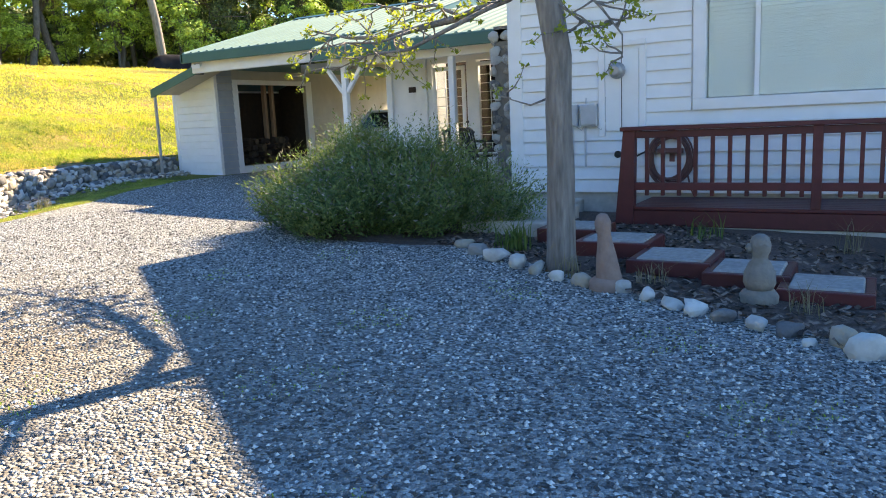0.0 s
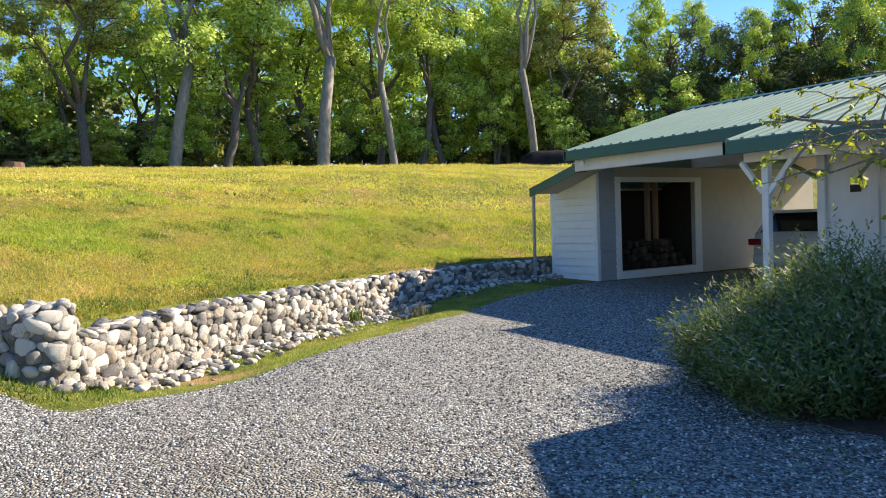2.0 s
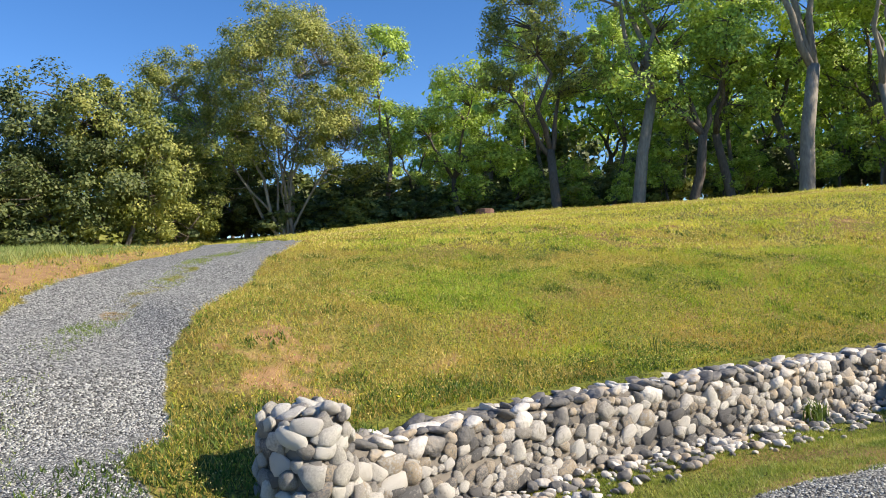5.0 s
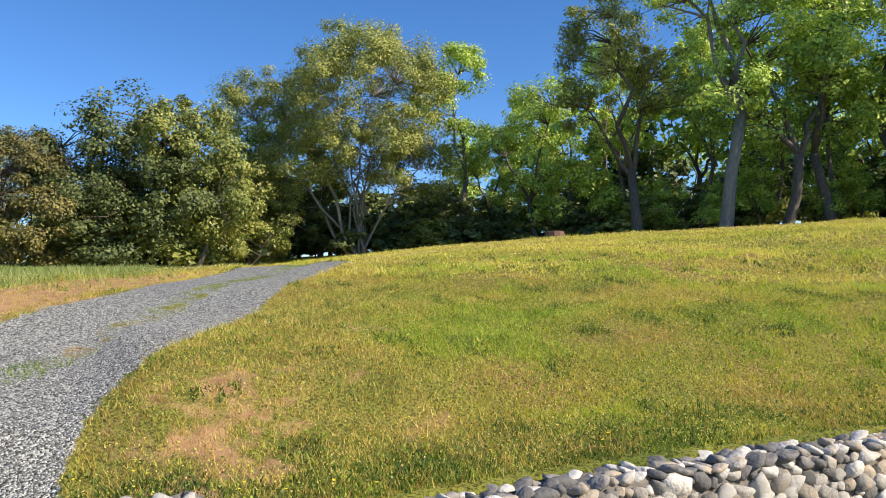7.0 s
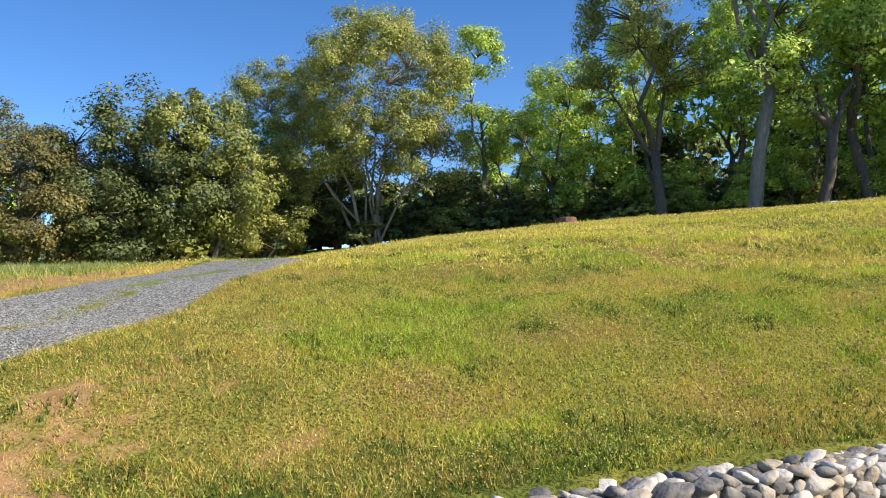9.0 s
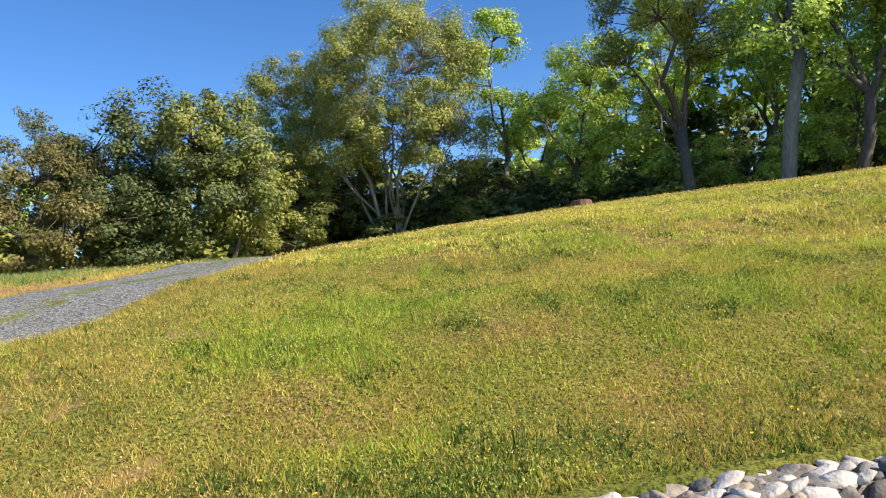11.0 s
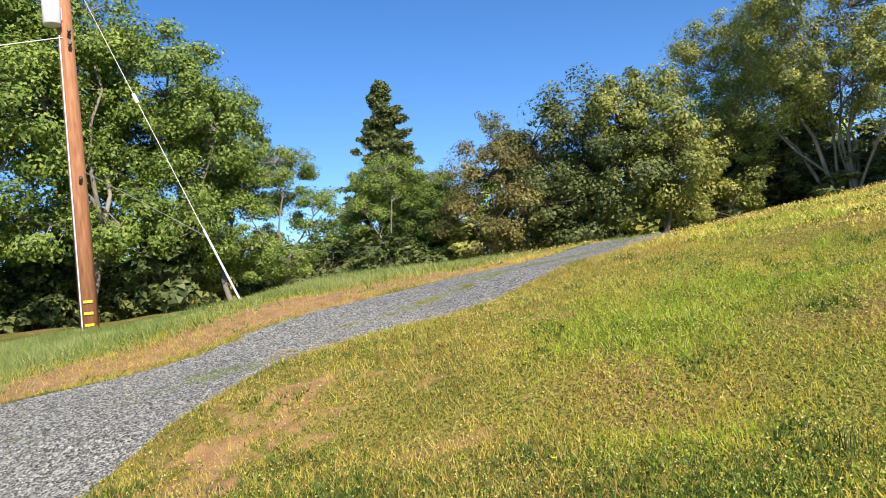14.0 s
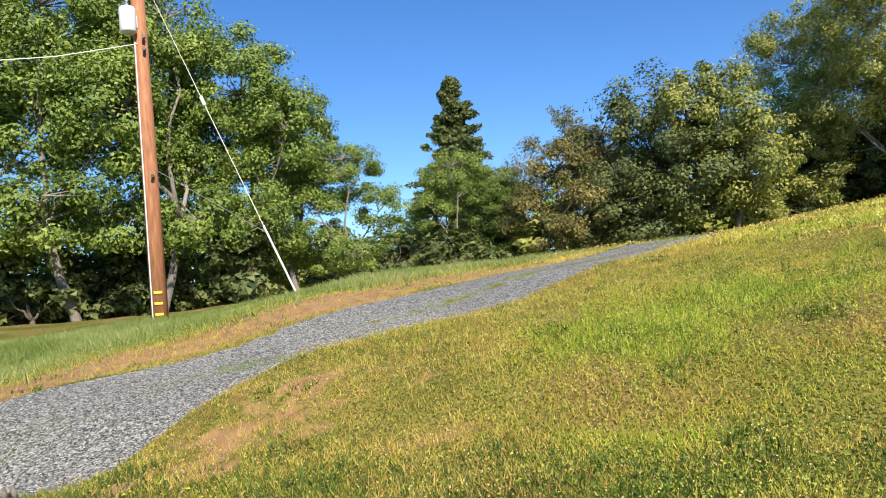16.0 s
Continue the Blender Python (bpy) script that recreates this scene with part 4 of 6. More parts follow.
# plainer trees for the depth of the woods
D_OAK = grown_tree("oak_tree", "tall green oak deep in the woods", 301, 0.17, 4.0, [(0, 0.4, 9.6, 2.6, 2.6, 3.0, 22), (0.3, -1.8, 6.6, 2.2, 2.0, 1.9, 14), (-0.3, 1.9, 6.0, 2.0, 1.9, 1.8, 12)], 0.27, 34, 0.95, BARK, LEAF_OAK)
D_LIVE = grown_tree("live_oak_tree", "dark evergreen oak deep in the woods", 302, 0.18, 1.2, [(0, 0, 5.2, 2.9, 2.9, 2.6, 24), (0.3, -1.8, 2.6, 2.2, 2.0, 2.0, 14), (0.3, 1.9, 2.4, 2.2, 2.0, 1.9, 14)], 0.32, 34, 0.95, BARK, LEAF_DARK)
D_BUSH = grown_tree("oak_tree", "low olive-green oak thicket in the woods", 303, 0.13, 1.0, [(0, 0, 4.6, 2.4, 2.4, 2.2, 20), (0.3, -1.4, 2.2, 1.9, 1.8, 1.8, 12), (0.3, 1.5, 2.0, 1.9, 1.8, 1.7, 12)], 0.28, 36, 0.85, BARK, LEAF_OLIVE, stems=3)

SAPLING = grown_tree("sapling", "young oak in bright spring leaf under the trees", 311, 0.07, 1.4, [(0, 0.2, 3.4, 1.2, 1.2, 1.5, 22), (0.3, -0.8, 2.0, 1.0, 0.9, 0.9, 12)], 0.1, 75, 0.55, BARK, LEAF_BRIGHT)

# the oaks round the head of the drive
for tree, x, y, s, a, w in (
    (T_BIG, -49.6, -5.8, 1.0, 0.0, 1.0), (T_OAK2, -53.0, -0.6, 1.02, 1.2, 1.0), (T_OAK, -53.3, 4.6, 0.86, 0.0, 1.0), (T_OAK, -57.1, 1.8, 0.7, 0.5, 1.0),
    (T_LIVE, -43.4, -16.2, 1.28, 0.0, 1.05), (T_BUSH, -44.0, -13.6, 1.45, 3.0, 0.95), (T_RUST, -40.0, -20.8, 1.14, 0.1, 1.0), (T_LIVE, -42.0, -18.6, 1.05, 2.2, 1.0),
    (T_GREY, -69.0, -45.1, 1.25, 0.0, 1.0), (T_OAK, -53.5, -13.5, 0.8, 5.0, 1.2), (T_BUSH, -46.5, -12.0, 0.95, 1.0, 1.2), (T_LIVE, -52.0, -9.0, 0.75, 1.0, 1.3)):
    plant(tree, x, y, s, a, w)
# the tall row along the crest
for tree, x, y, s, a, w in (
    (T_DARK, -48.9, 10.2, 1.0, 0.0, 1.0), (T_PALE, -46.2, 14.2, 0.95, 0.0, 1.0), (T_PALE, -43.6, 22.1, 1.05, 0.5, 1.0), (T_PALE, -43.4, 26.9, 0.85, 2.0, 0.8), (T_PALE, -39.5, 35.0, 0.9, 3.1, 0.8),
    (T_OAK, -47.3, 17.4, 1.15, 3.3, 1.1), (T_OAK, -49.5, 20.5, 1.2, 1.0, 1.0), (T_OAK2, -51.0, 25.6, 1.25, 2.2, 1.2), (T_OAK, -50.9, 30.0, 1.3, 1.9, 1.0), (T_OAK, -47.6, 33.4, 1.1, 0.2, 1.0), (T_OAK2, -46.0, 30.5, 1.15, 0.7, 1.1),
    (T_OAK, -48.6, 39.4, 1.2, 0.9, 1.0), (T_OAK2, -48.7, 45.1, 1.2, 4.4, 1.2), (T_LIVE, -44.9, 43.1, 1.4, 1.4, 1.0), (T_LIVE, -40.4, 50.6, 1.4, 0.4, 1.0), (T_DARK, -42.6, 39.8, 0.95, 2.4, 1.0)):
    plant(tree, x, y, s, a, w)
# behind the store, and the grove by the pole
for tree, x, y, s, a, w in (
    (T_LIVE, -38.3, 56.4, 1.5, 2.4, 1.0), (T_LIVE, -33.2, 57.6, 1.5, 0.1, 1.0), (T_OAK, -28.2, 58.0, 1.1, 0.9, 1.0), (T_LIVE, -23.1, 60.6, 1.5, 4.9, 1.0),
    (T_LEAFY, -11.6, -27.2, 1.15, 0.6, 1.1), (T_LEAFY, -15.4, -25.9, 1.12, 0.0, 1.1), (T_LEAFY, -18.6, -25.2, 1.12, 1.6, 1.0), (T_LEAFY, -22.2, -24.2, 0.98, 3.2, 1.0), (T_LEAFY, -24.6, -23.2, 0.76, 4.4, 1.0),
    (T_LEAFY, -26.9, -22.4, 0.56, 0.4, 1.15), (T_LEAFY, -20.4, -29.4, 1.1, 5.4, 1.1), (T_LEAFY, -25.5, -27.4, 0.78, 2.4, 1.1)):
    plant(tree, x, y, s, a, w)
# the conifer and the low oaks at its foot
for tree, x, y, s, a, w in (
    (T_PINE, -45.6, -39.2, 1.44, 2.0, 1.1), (T_LEAFY, -37.6, -27.6, 0.66, 0.0, 1.05), (T_LEAFY, -39.0, -25.4, 0.56, 2.0, 1.15), (T_LEAFY, -39.0, -30.6, 0.68, 4.0, 1.05), (T_LIVE, -40.8, -27.2, 1.0, 2.0, 1.0),
    (T_GREY, -74.6, -53.1, 1.1, 1.0, 1.0), (T_BUSH, -36.0, -35.0, 0.7, 1.0, 1.2)):
    plant(tree, x, y, s, a, w)
# undergrowth along the wood's edge
wr = random.Random(41)


def thicket(count, kinds, centre, a0, a1, d0, d1, s0, s1, wide):
    for i in range(count):
        a = radians(a0 + (a1 - a0) * (i + wr.random()) / count)
        d = wr.uniform(d0, d1)
        plant(wr.choice(kinds), centre[0] - d * math.cos(a), centre[1] + d * math.sin(a), wr.uniform(s0, s1), wr.uniform(0, 6.28), wide)


thicket(46, (D_LIVE, D_LIVE, D_BUSH), (-6, 8), -12, 72, 52, 62, 0.4, 0.65, 1.35)
thicket(46, (D_LIVE, D_LIVE, D_BUSH), (-9, 9), -106, -8, 42, 58, 0.4, 0.65, 1.35)
thicket(46, (D_LIVE,), (-9, 9), -110, 74, 66, 78, 0.7, 0.9, 1.5)
thicket(17, (T_OAK, T_OAK2, T_OAK2), (-6, 8), -2, 70, 47, 58, 0.8, 1.15, 0.75)
thicket(46, (D_OAK, D_LIVE, D_OAK), (-6, 8), -4, 75, 58, 82, 0.95, 1.35, 1.0)
thicket(16, (D_LIVE, D_LIVE, D_BUSH), (-9, 9), -112, -72, 40, 50, 0.5, 0.75, 1.3)
thicket(22, (D_LIVE, D_BUSH, D_OAK), (-9, 9), -75, -4, 58, 74, 0.7, 0.95, 1.0)
thicket(26, (D_LIVE, D_LIVE, D_BUSH), (-9, 9), -112, -62, 36, 44, 0.42, 0.6, 1.2)
thicket(30, (SAPLING,), (-6, 8), -6, 58, 44, 52, 0.6, 1.2, 1.1)
thicket(34, (D_LIVE, D_BUSH), (-9, 9), -42, 4, 43, 50, 0.3, 0.42, 1.7)
for tree in (T_BIG, T_OAK, T_OAK2, T_PALE, T_DARK, T_LIVE, T_BUSH, T_LEAFY, T_PINE, T_GREY, T_RUST, D_OAK, D_LIVE, D_BUSH, SAPLING):
    for o in list(tree.children):
        bpy.data.objects.remove(o)
    bpy.data.objects.remove(tree)

# ---- deck along the front ----
RY = 10.24
deck = thing("deck", "low redwood-stained deck with a balustrade", "deck", kind="structure")
part("deck_skirt", box(-3.2, 4.0, RY - 0.01, RY + 0.05, -0.4, -0.235, 0.005), CONCRETE, deck, "weathered grey skirt board")
part("rim_joist", box(-3.26, 4.0, RY - 0.03, RY + 0.05, -0.23, -0.06, 0.006), RED_WOOD, deck)
for i in range(7):
    part("deck_board", box(-3.26, 4.0, RY - 0.04 + i * 0.14, RY + 0.09 + i * 0.14, -0.055, -0.02, 0.004), RED_WOOD, deck)
part("deck_frame", box(-3.2, 3.95, RY + 0.06, HY - 0.03, -0.3, -0.065), DARK_WOOD_AND_SHADE, deck)
railing = thing("deck_railing", "dark red wooden railing with square balusters", "railing")
part("cap_rail", box(-3.36, 4.0, RY - 0.08, RY + 0.07, 0.8, 0.845, 0.008), RED_WOOD, railing)
part("upper_rail", box(-3.25, 4.0, RY - 0.03, RY + 0.03, 0.72, 0.796, 0.005), RED_WOOD, railing)
part("lower_rail", box(-3.25, 4.0, RY - 0.035, RY + 0.035, 0.16, 0.24, 0.005), RED_WOOD, railing)
v = [(-3.42, RY - 0.06, -0.22), (-3.22, RY - 0.06, -0.22), (-3.22, RY + 0.06, -0.22), (-3.42, RY + 0.06, -0.22), (-3.33, RY - 0.05, 0.8), (-3.2, RY - 0.05, 0.8), (-3.2, RY + 0.05, 0.8), (-3.33, RY + 0.05, 0.8)]
part("newel_post", (v, [(3, 2, 1, 0), (4, 5, 6, 7), (0, 1, 5, 4), (1, 2, 6, 5), (2, 3, 7, 6), (3, 0, 4, 7)]), RED_WOOD, railing)
for x in (-1.42, 0.46, 2.34):
    part("post", box(x - 0.045, x + 0.045, RY - 0.045, RY + 0.045, -0.02, 0.8, 0.005), RED_WOOD, railing)
x = -3.08
while x < 3.95:
    if min(abs(x - q) for q in (-1.42, 0.46, 2.34)) > 0.08:
        part("baluster", box(x - 0.02, x + 0.02, RY - 0.02, RY + 0.02, 0.1, 0.75, 0.004), RED_WOOD, railing)
    x += 0.17

# ---- steps, path, planting bed ----
PAVER = surface("exposed_aggregate", [(0.2, 0.19, 0.175), (0.32, 0.31, 0.29), (0.48, 0.47, 0.44)], scale=22, rough=0.9, bump=0.3, bump_scale=120)
for x0, x1, y0, y1, z in ((-1.44, -0.88, 7.18, 7.74, -0.15), (-1.95, -1.38, 7.42, 8.0, -0.12), (-2.55, -1.93, 7.62, 8.24, -0.1), (-3.17, -2.52, 8.16, 8.74, -0.07), (-3.72, -3.12, 8.66, 9.24, -0.05)):
    st = thing("garden_step", "pale paver step framed in dark red timber", "step", group="garden steps")
    part("timber_frame", joined(box(x0, x1, y0, y0 + 0.06, -0.4, z, 0.006), box(x0, x1, y1 - 0.06, y1, -0.4, z, 0.006), box(x0, x0 + 0.06, y0 + 0.06, y1 - 0.06, -0.4, z, 0.006), box(x1 - 0.06, x1, y0 + 0.06, y1 - 0.06, -0.4, z, 0.006)), RED_WOOD, st)
    part("paver", box(x0 + 0.062, x1 - 0.062, y0 + 0.062, y1 - 0.062, -0.4, z + 0.012, 0.012), PAVER, st)
path = thing("entry_path", "worn concrete path slabs leading to the porch", "path", kind="structure")
for x0, x1, y0, y1 in ((-4.7, -3.75, 8.95, 9.75), (-4.85, -3.95, 9.78, 10.5), (-5.2, -4.1, 10.53, 11.1)):
    part("slab", box(x0, x1, y0, y1, -0.4, -0.04, 0.015), CONCRETE, path)
part("slab", box(-9.7, -8.0, 10.7, 11.88, -0.3, -0.09, 0.015), CONCRETE, path)


def bed_edge(x):
    return float(np.interp(x, [-7.2, -6.9, -6.0, -5.0, -4.3, -3.05, -2.12, -1.6, -0.95, 0.2, 3, 6], [9.4, 8.4, 7.95, 7.95, 8.2, 7.45, 6.8, 6.6, 6.2, 5.6, 5.0, 4.9]))


MULCH = surface("bark_mulch", [(0.035, 0.025, 0.02), (0.1, 0.065, 0.05), (0.2, 0.14, 0.11)], scale=30, rough=0.95, bump=0.8, bump_scale=70)
MULCH_J = surface("bark_chips", [(0.04, 0.026, 0.02), (0.12, 0.075, 0.055), (0.26, 0.19, 0.15)], scale=30, rough=0.95, bump=0.2, spread=0.8, island=True)
bx = np.linspace(-7.0, 5.0, 61)
bv, bf = [], []
for i, x in enumerate(bx):
    e = bed_edge(x)
    for k in range(13):
        y = e + (11.1 - e) * k / 12
        lift = 0.0 if k in (0,) else 0.03
        bv.append((x, y, gz(x, y) - 0.015 + lift + 0.012 * noise.noise(Vector((x * 3, y * 3, 0)))))
for i in range(60):
    for k in range(12):
        a = i * 13 + k
        if bx[i] > -5.0 or bv[a][1] < 10.2:
            bf.append((a, a + 13, a + 14, a + 1))
tagged(part("planting_bed", (bv, bf), MULCH, None, smooth=True), "dark bark-mulched planting bed before the house", "ground", kind="structure")
chips = []
rng = random.Random(5)
for i in range(5200):
    x = rng.uniform(-4.6, 1.5)
    e = bed_edge(x)
    y = e + 0.05 + (rng.random() ** 1.2) * 3.0
    if y > 10.2:
        continue
    m = pose(x, y, gz(x, y) + 0.03, rng.uniform(-30, 30), rng.uniform(-30, 30), rng.uniform(0, 360))
    a, b = rng.uniform(0.015, 0.04), rng.uniform(0.006, 0.015)
    chips.append(moved(([(-a, -b, 0), (a, -b, 0), (a * 0.8, b, 0.004), (-a, b, 0.004)], [(0, 1, 2, 3)]), m))
tagged(part("bark_chips", joined(*chips), MULCH_J), "scattered reddish bark chips on the bed", "mulch", kind="stuff")

# ---- border rocks ----
for x, y, s, flat, pale in ((-4.28, 8.25, 0.14, 0.6, 0), (-4.0, 7.95, 0.15, 0.7, 1), (-3.72, 7.72, 0.2, 0.6, 0), (-3.42, 7.52, 0.13, 0.8, 1), (-3.2, 7.42, 0.13, 0.7, 0), (-2.96, 7.25, 0.11, 0.7, 1),
                            (-2.72, 7.15, 0.13, 0.7, 0), (-2.42, 7.08, 0.13, 0.6, 1), (-2.2, 6.92, 0.12, 0.7, 0), (-2.02, 6.77, 0.13, 0.5, 1), (-1.84, 6.68, 0.14, 0.65, 1), (-1.66, 6.6, 0.14, 0.5, 0),
                            (-1.46, 6.5, 0.12, 0.5, 1), (-1.28, 6.45, 0.13, 0.6, 0), (-1.18, 6.32, 0.09, 0.4, 1), (-1.03, 6.36, 0.13, 0.75, 0), (-0.88, 6.2, 0.16, 0.85, 1), (-0.6, 6.05, 0.15, 0.7, 0), (-0.3, 5.9, 0.16, 0.6, 1)):
    s *= 0.74
    g = stone_geo(rng, s, s * 0.75, s * flat, 0.28)
    g = moved(g, pose(x, y, gz(x, y) + s * flat * 0.45, 0, 0, rng.uniform(0, 360)))
    tagged(part("border_rock", g, PALE_STONE if pale else STONE, None, smooth=True), "rounded pale border rock beside the gravel" if pale else "rounded grey border rock beside the gravel", "rock", "border rocks")

# ---- carved figures ----
SANDSTONE = surface("carved_sandstone", [(0.24, 0.15, 0.12), (0.36, 0.25, 0.2)], scale=18, rough=0.9, bump=0.4)
CAST = surface("cast_stone", [(0.16, 0.15, 0.13), (0.32, 0.29, 0.25)], scale=16, rough=0.9, bump=0.5, bump_scale=50)
z = gz(-2.51, 7.11)
tagged(part("statue", joined(moved(lathe([(0.1, 0.0), (0.095, 0.1), (0.075, 0.25), (0.055, 0.36), (0.048, 0.42), (0.058, 0.45), (0.06, 0.5), (0.04, 0.55), (0.015, 0.565)], 10), pose(-2.51, 7.11, z - 0.02, 2, -5)), moved(lathe([(0.13, -0.03), (0.13, 0.06), (0.09, 0.09)], 10), pose(-2.53, 7.1, z))), SANDSTONE, None, smooth=True), "tall weathered reddish carved stone figure by the steps", "statue")
z = gz(-1.53, 7.1)
bust = joined(moved(lathe([(0.14, -0.03), (0.15, 0.08), (0.12, 0.12), (0.08, 0.14)], 12), pose(-1.53, 7.1, z) @ Matrix.Scale(0.8, 4)), moved(lathe([(0.1, 0.12), (0.125, 0.18), (0.12, 0.26), (0.09, 0.33), (0.06, 0.37), (0.06, 0.4), (0.078, 0.44), (0.082, 0.49), (0.065, 0.545), (0.03, 0.57)], 12), pose(-1.53, 7.1, z) @ Matrix.Scale(0.8, 4)), moved(lathe([(0.012, 0), (0.03, 0.03), (0.012, 0.06)], 6), pose(-1.59, 7.07, z + 0.34)))
tagged(part("statue", bust, CAST, None, smooth=True), "grey cast-stone garden bust on a round base", "statue")

# ---- meter boxes, hose ----
GREY_METAL = surface("painted_grey_metal", [(0.38, 0.39, 0.4), (0.5, 0.51, 0.52)], scale=12, rough=0.5, bump=0.05)
mb = thing("meter_panel", "white boxed electric meter panel with round glass meter", "meter panel")
for a in ((-3.92, -3.84, 0.72, 1.78), (-3.42, -3.34, 0.72, 1.78)):
    part("trim_board", box(a[0], a[1], HY - 0.055, HY - 0.027, a[2], a[3], 0.005), WHITE, mb)
part("panel_door", box(-3.835, -3.425, HY - 0.05, HY - 0.027, 0.78, 1.74, 0.006), WHITE, mb)
part("trim_board", box(-3.92, -3.34, HY - 0.06, HY - 0.027, 1.785, 1.85, 0.005), WHITE, mb)
part("seam", box(-3.635, -3.627, HY - 0.054, HY - 0.0505, 0.8, 1.72), BLACK, mb)
part("meter", moved(lathe([(0.1, 0), (0.1, 0.03), (0.085, 0.05), (0.08, 0.11), (0.05, 0.13)], 18), pose(-3.68, HY - 0.05, 1.5, 90)), STEEL, mb, "round glass-faced meter")
for x0, x1, nm in ((-4.3, -4.18, "grey slim utility box on the siding"), (-4.14, -3.93, "grey telephone utility box on the siding")):
    ub = thing("utility_box", nm, "utility box")
    part("box_body", box(x0, x1, HY - 0.11, HY - 0.027, 0.85, 1.12, 0.01), GREY_METAL, ub)
    part("box_lid", box(x0 + 0.01, x1 - 0.01, HY - 0.125, HY - 0.111, 0.87, 1.1, 0.006), GREY_METAL, ub)
    part("conduit", tube([(x0 + 0.05, HY - 0.06, 0.85), (x0 + 0.05, HY - 0.06, 0.35)], 0.014, 8), GREY_METAL, ub)
    part("cable", tube([(x1 - 0.03, HY - 0.06, 0.85), (x1 + 0.04, HY - 0.05, 0.8), (x1 + 0.09, HY - 0.045, 0.9), (x1 + 0.1, HY - 0.045, 1.2)], 0.007, 6), GREY_METAL, ub)
HOSE = surface("brown_rubber_hose", [(0.1, 0.035, 0.03), (0.2, 0.08, 0.065)], scale=20, rough=0.5, bump=0.1)
reel = thing("garden_hose", "brown-red garden hose coiled on a wall hanger", "hose")
for i in range(7):
    r = 0.2 + 0.013 * i
    pts = [(-3.05 + (r + 0.008 * math.sin(i)) * math.cos(a), HY - 0.07 - 0.013 * (i % 3), 0.44 + (r + 0.02 * math.sin(a * 2 + i) + 0.04) * math.sin(a)) for a in [2 * math.pi * k / 26 for k in range(27)]]
    part("hose_coil", tube(pts, 0.012, 6, False), HOSE, reel)
part("hanger", joined(box(-3.2, -2.9, HY - 0.12, HY - 0.027, 0.5, 0.56, 0.01), box(-3.06, -3.0, HY - 0.045, HY - 0.027, 0.4, 0.5)), HOSE, reel)
part("hose_end", tube([(-2.85, HY - 0.08, 0.3), (-2.8, HY - 0.12, 0.1), (-2.75, HY - 0.1, -0.01)], 0.012, 6), HOSE, reel)
tap = thing("outdoor_tap", "black pipe fitting with dangling cable on the wall", "tap")
part("fitting", tube([(-3.66, HY - 0.02, 0.5), (-3.66, HY - 0.13, 0.5)], [0.03, 0.045], 10), BLACK, tap)
part("cable", tube([(-3.66, HY - 0.13, 0.5), (-3.58, HY - 0.12, 0.45), (-3.45, HY - 0.09, 0.47), (-3.3, HY - 0.08, 0.54)], 0.012, 6), BLACK, tap)

# ---- porch: door, window, pilasters, stone column, chairs, table ----
def glazed(name, label, x0, x1, z0, z1, y, parent):
    w = part(name, joined(box(x0 - 0.07, x0, y - 0.03, y, z0 - 0.07, z1 + 0.07, 0.004), box(x1, x1 + 0.07, y - 0.03, y, z0 - 0.07, z1 + 0.07, 0.004), box(x0, x1, y - 0.03, y, z1, z1 + 0.07, 0.004), box(x0, x1, y - 0.03, y, z0 - 0.07, z0, 0.004)), WHITE, parent, label)
    g = part("pane", box(x0, x1, y + 0.02, y + 0.026, z0, z1), GLASS, w)
    g.visible_shadow = False
    for k in range(1, 3):
        x = x0 + (x1 - x0) * k / 3
        part("muntin", box(x - 0.005, x + 0.005, y + 0.005, y + 0.018, z0, z1), WHITE, w)
    n = 10
    for k in range(1, n):
        z = z0 + (z1 - z0) * k / n
        part("muntin", box(x0, x1, y + 0.006, y + 0.017, z - 0.004, z + 0.004), WHITE, w)
    part("room_beyond", box(x0 - 0.3, x1 + 0.3, y + 0.9, y + 0.92, z0 - 0.3, z1 + 0.3), DARK_WOOD_AND_SHADE, w)
    return w


glazed("porch_door", "white door with a tall gridded glass pane", -7.86, -7.34, 0.32, 1.86, 14.0, house)
part("door_panel", box(-7.95, -7.25, 14.02, 14.06, -0.02, 0.25, 0.005), WHITE, house)
part("door_knob", moved(lathe([(0.012, 0), (0.03, 0.03), (0.02, 0.06)], 10), pose(-7.22, 13.96, 0.95, 90)), BLACK, house)
glazed("porch_window", "tall gridded porch window", -7.0, -6.36, 0.42, 1.9, 14.0, house)
for x in (-8.1, -8.85):
    part("pilaster", box(x - 0.06, x + 0.06, 13.93, 13.996, -0.02, 2.4, 0.006), WHITE, house)
part("house_number", box(-8.45, -8.3, 13.975, 13.996, 1.52, 1.62, 0.004), DARK_WOOD_AND_SHADE, house)
column = thing("stone_column", "porch column faced with round river stones", "column", kind="structure")
part("mortar_core", box(-5.82, -5.4, 12.2, 12.6, -0.05, 2.3), SHADED_MORTAR, column)
z = 0.05
while z < 2.25:
    for k in range(3):
        lay_stone(column, Vector((-5.81 + 0.2 * k + rng.uniform(-0.03, 0.03), 12.19, z + rng.uniform(-0.03, 0.03))), Vector((0, -1, 0)), rng.uniform(0.085, 0.115), rng)
        lay_stone(column, Vector((-5.83, 12.24 + 0.17 * k + rng.uniform(-0.03, 0.03), z + rng.uniform(-0.03, 0.03))), Vector((-1, 0, 0)), rng.uniform(0.085, 0.115), rng)
    z += 0.16


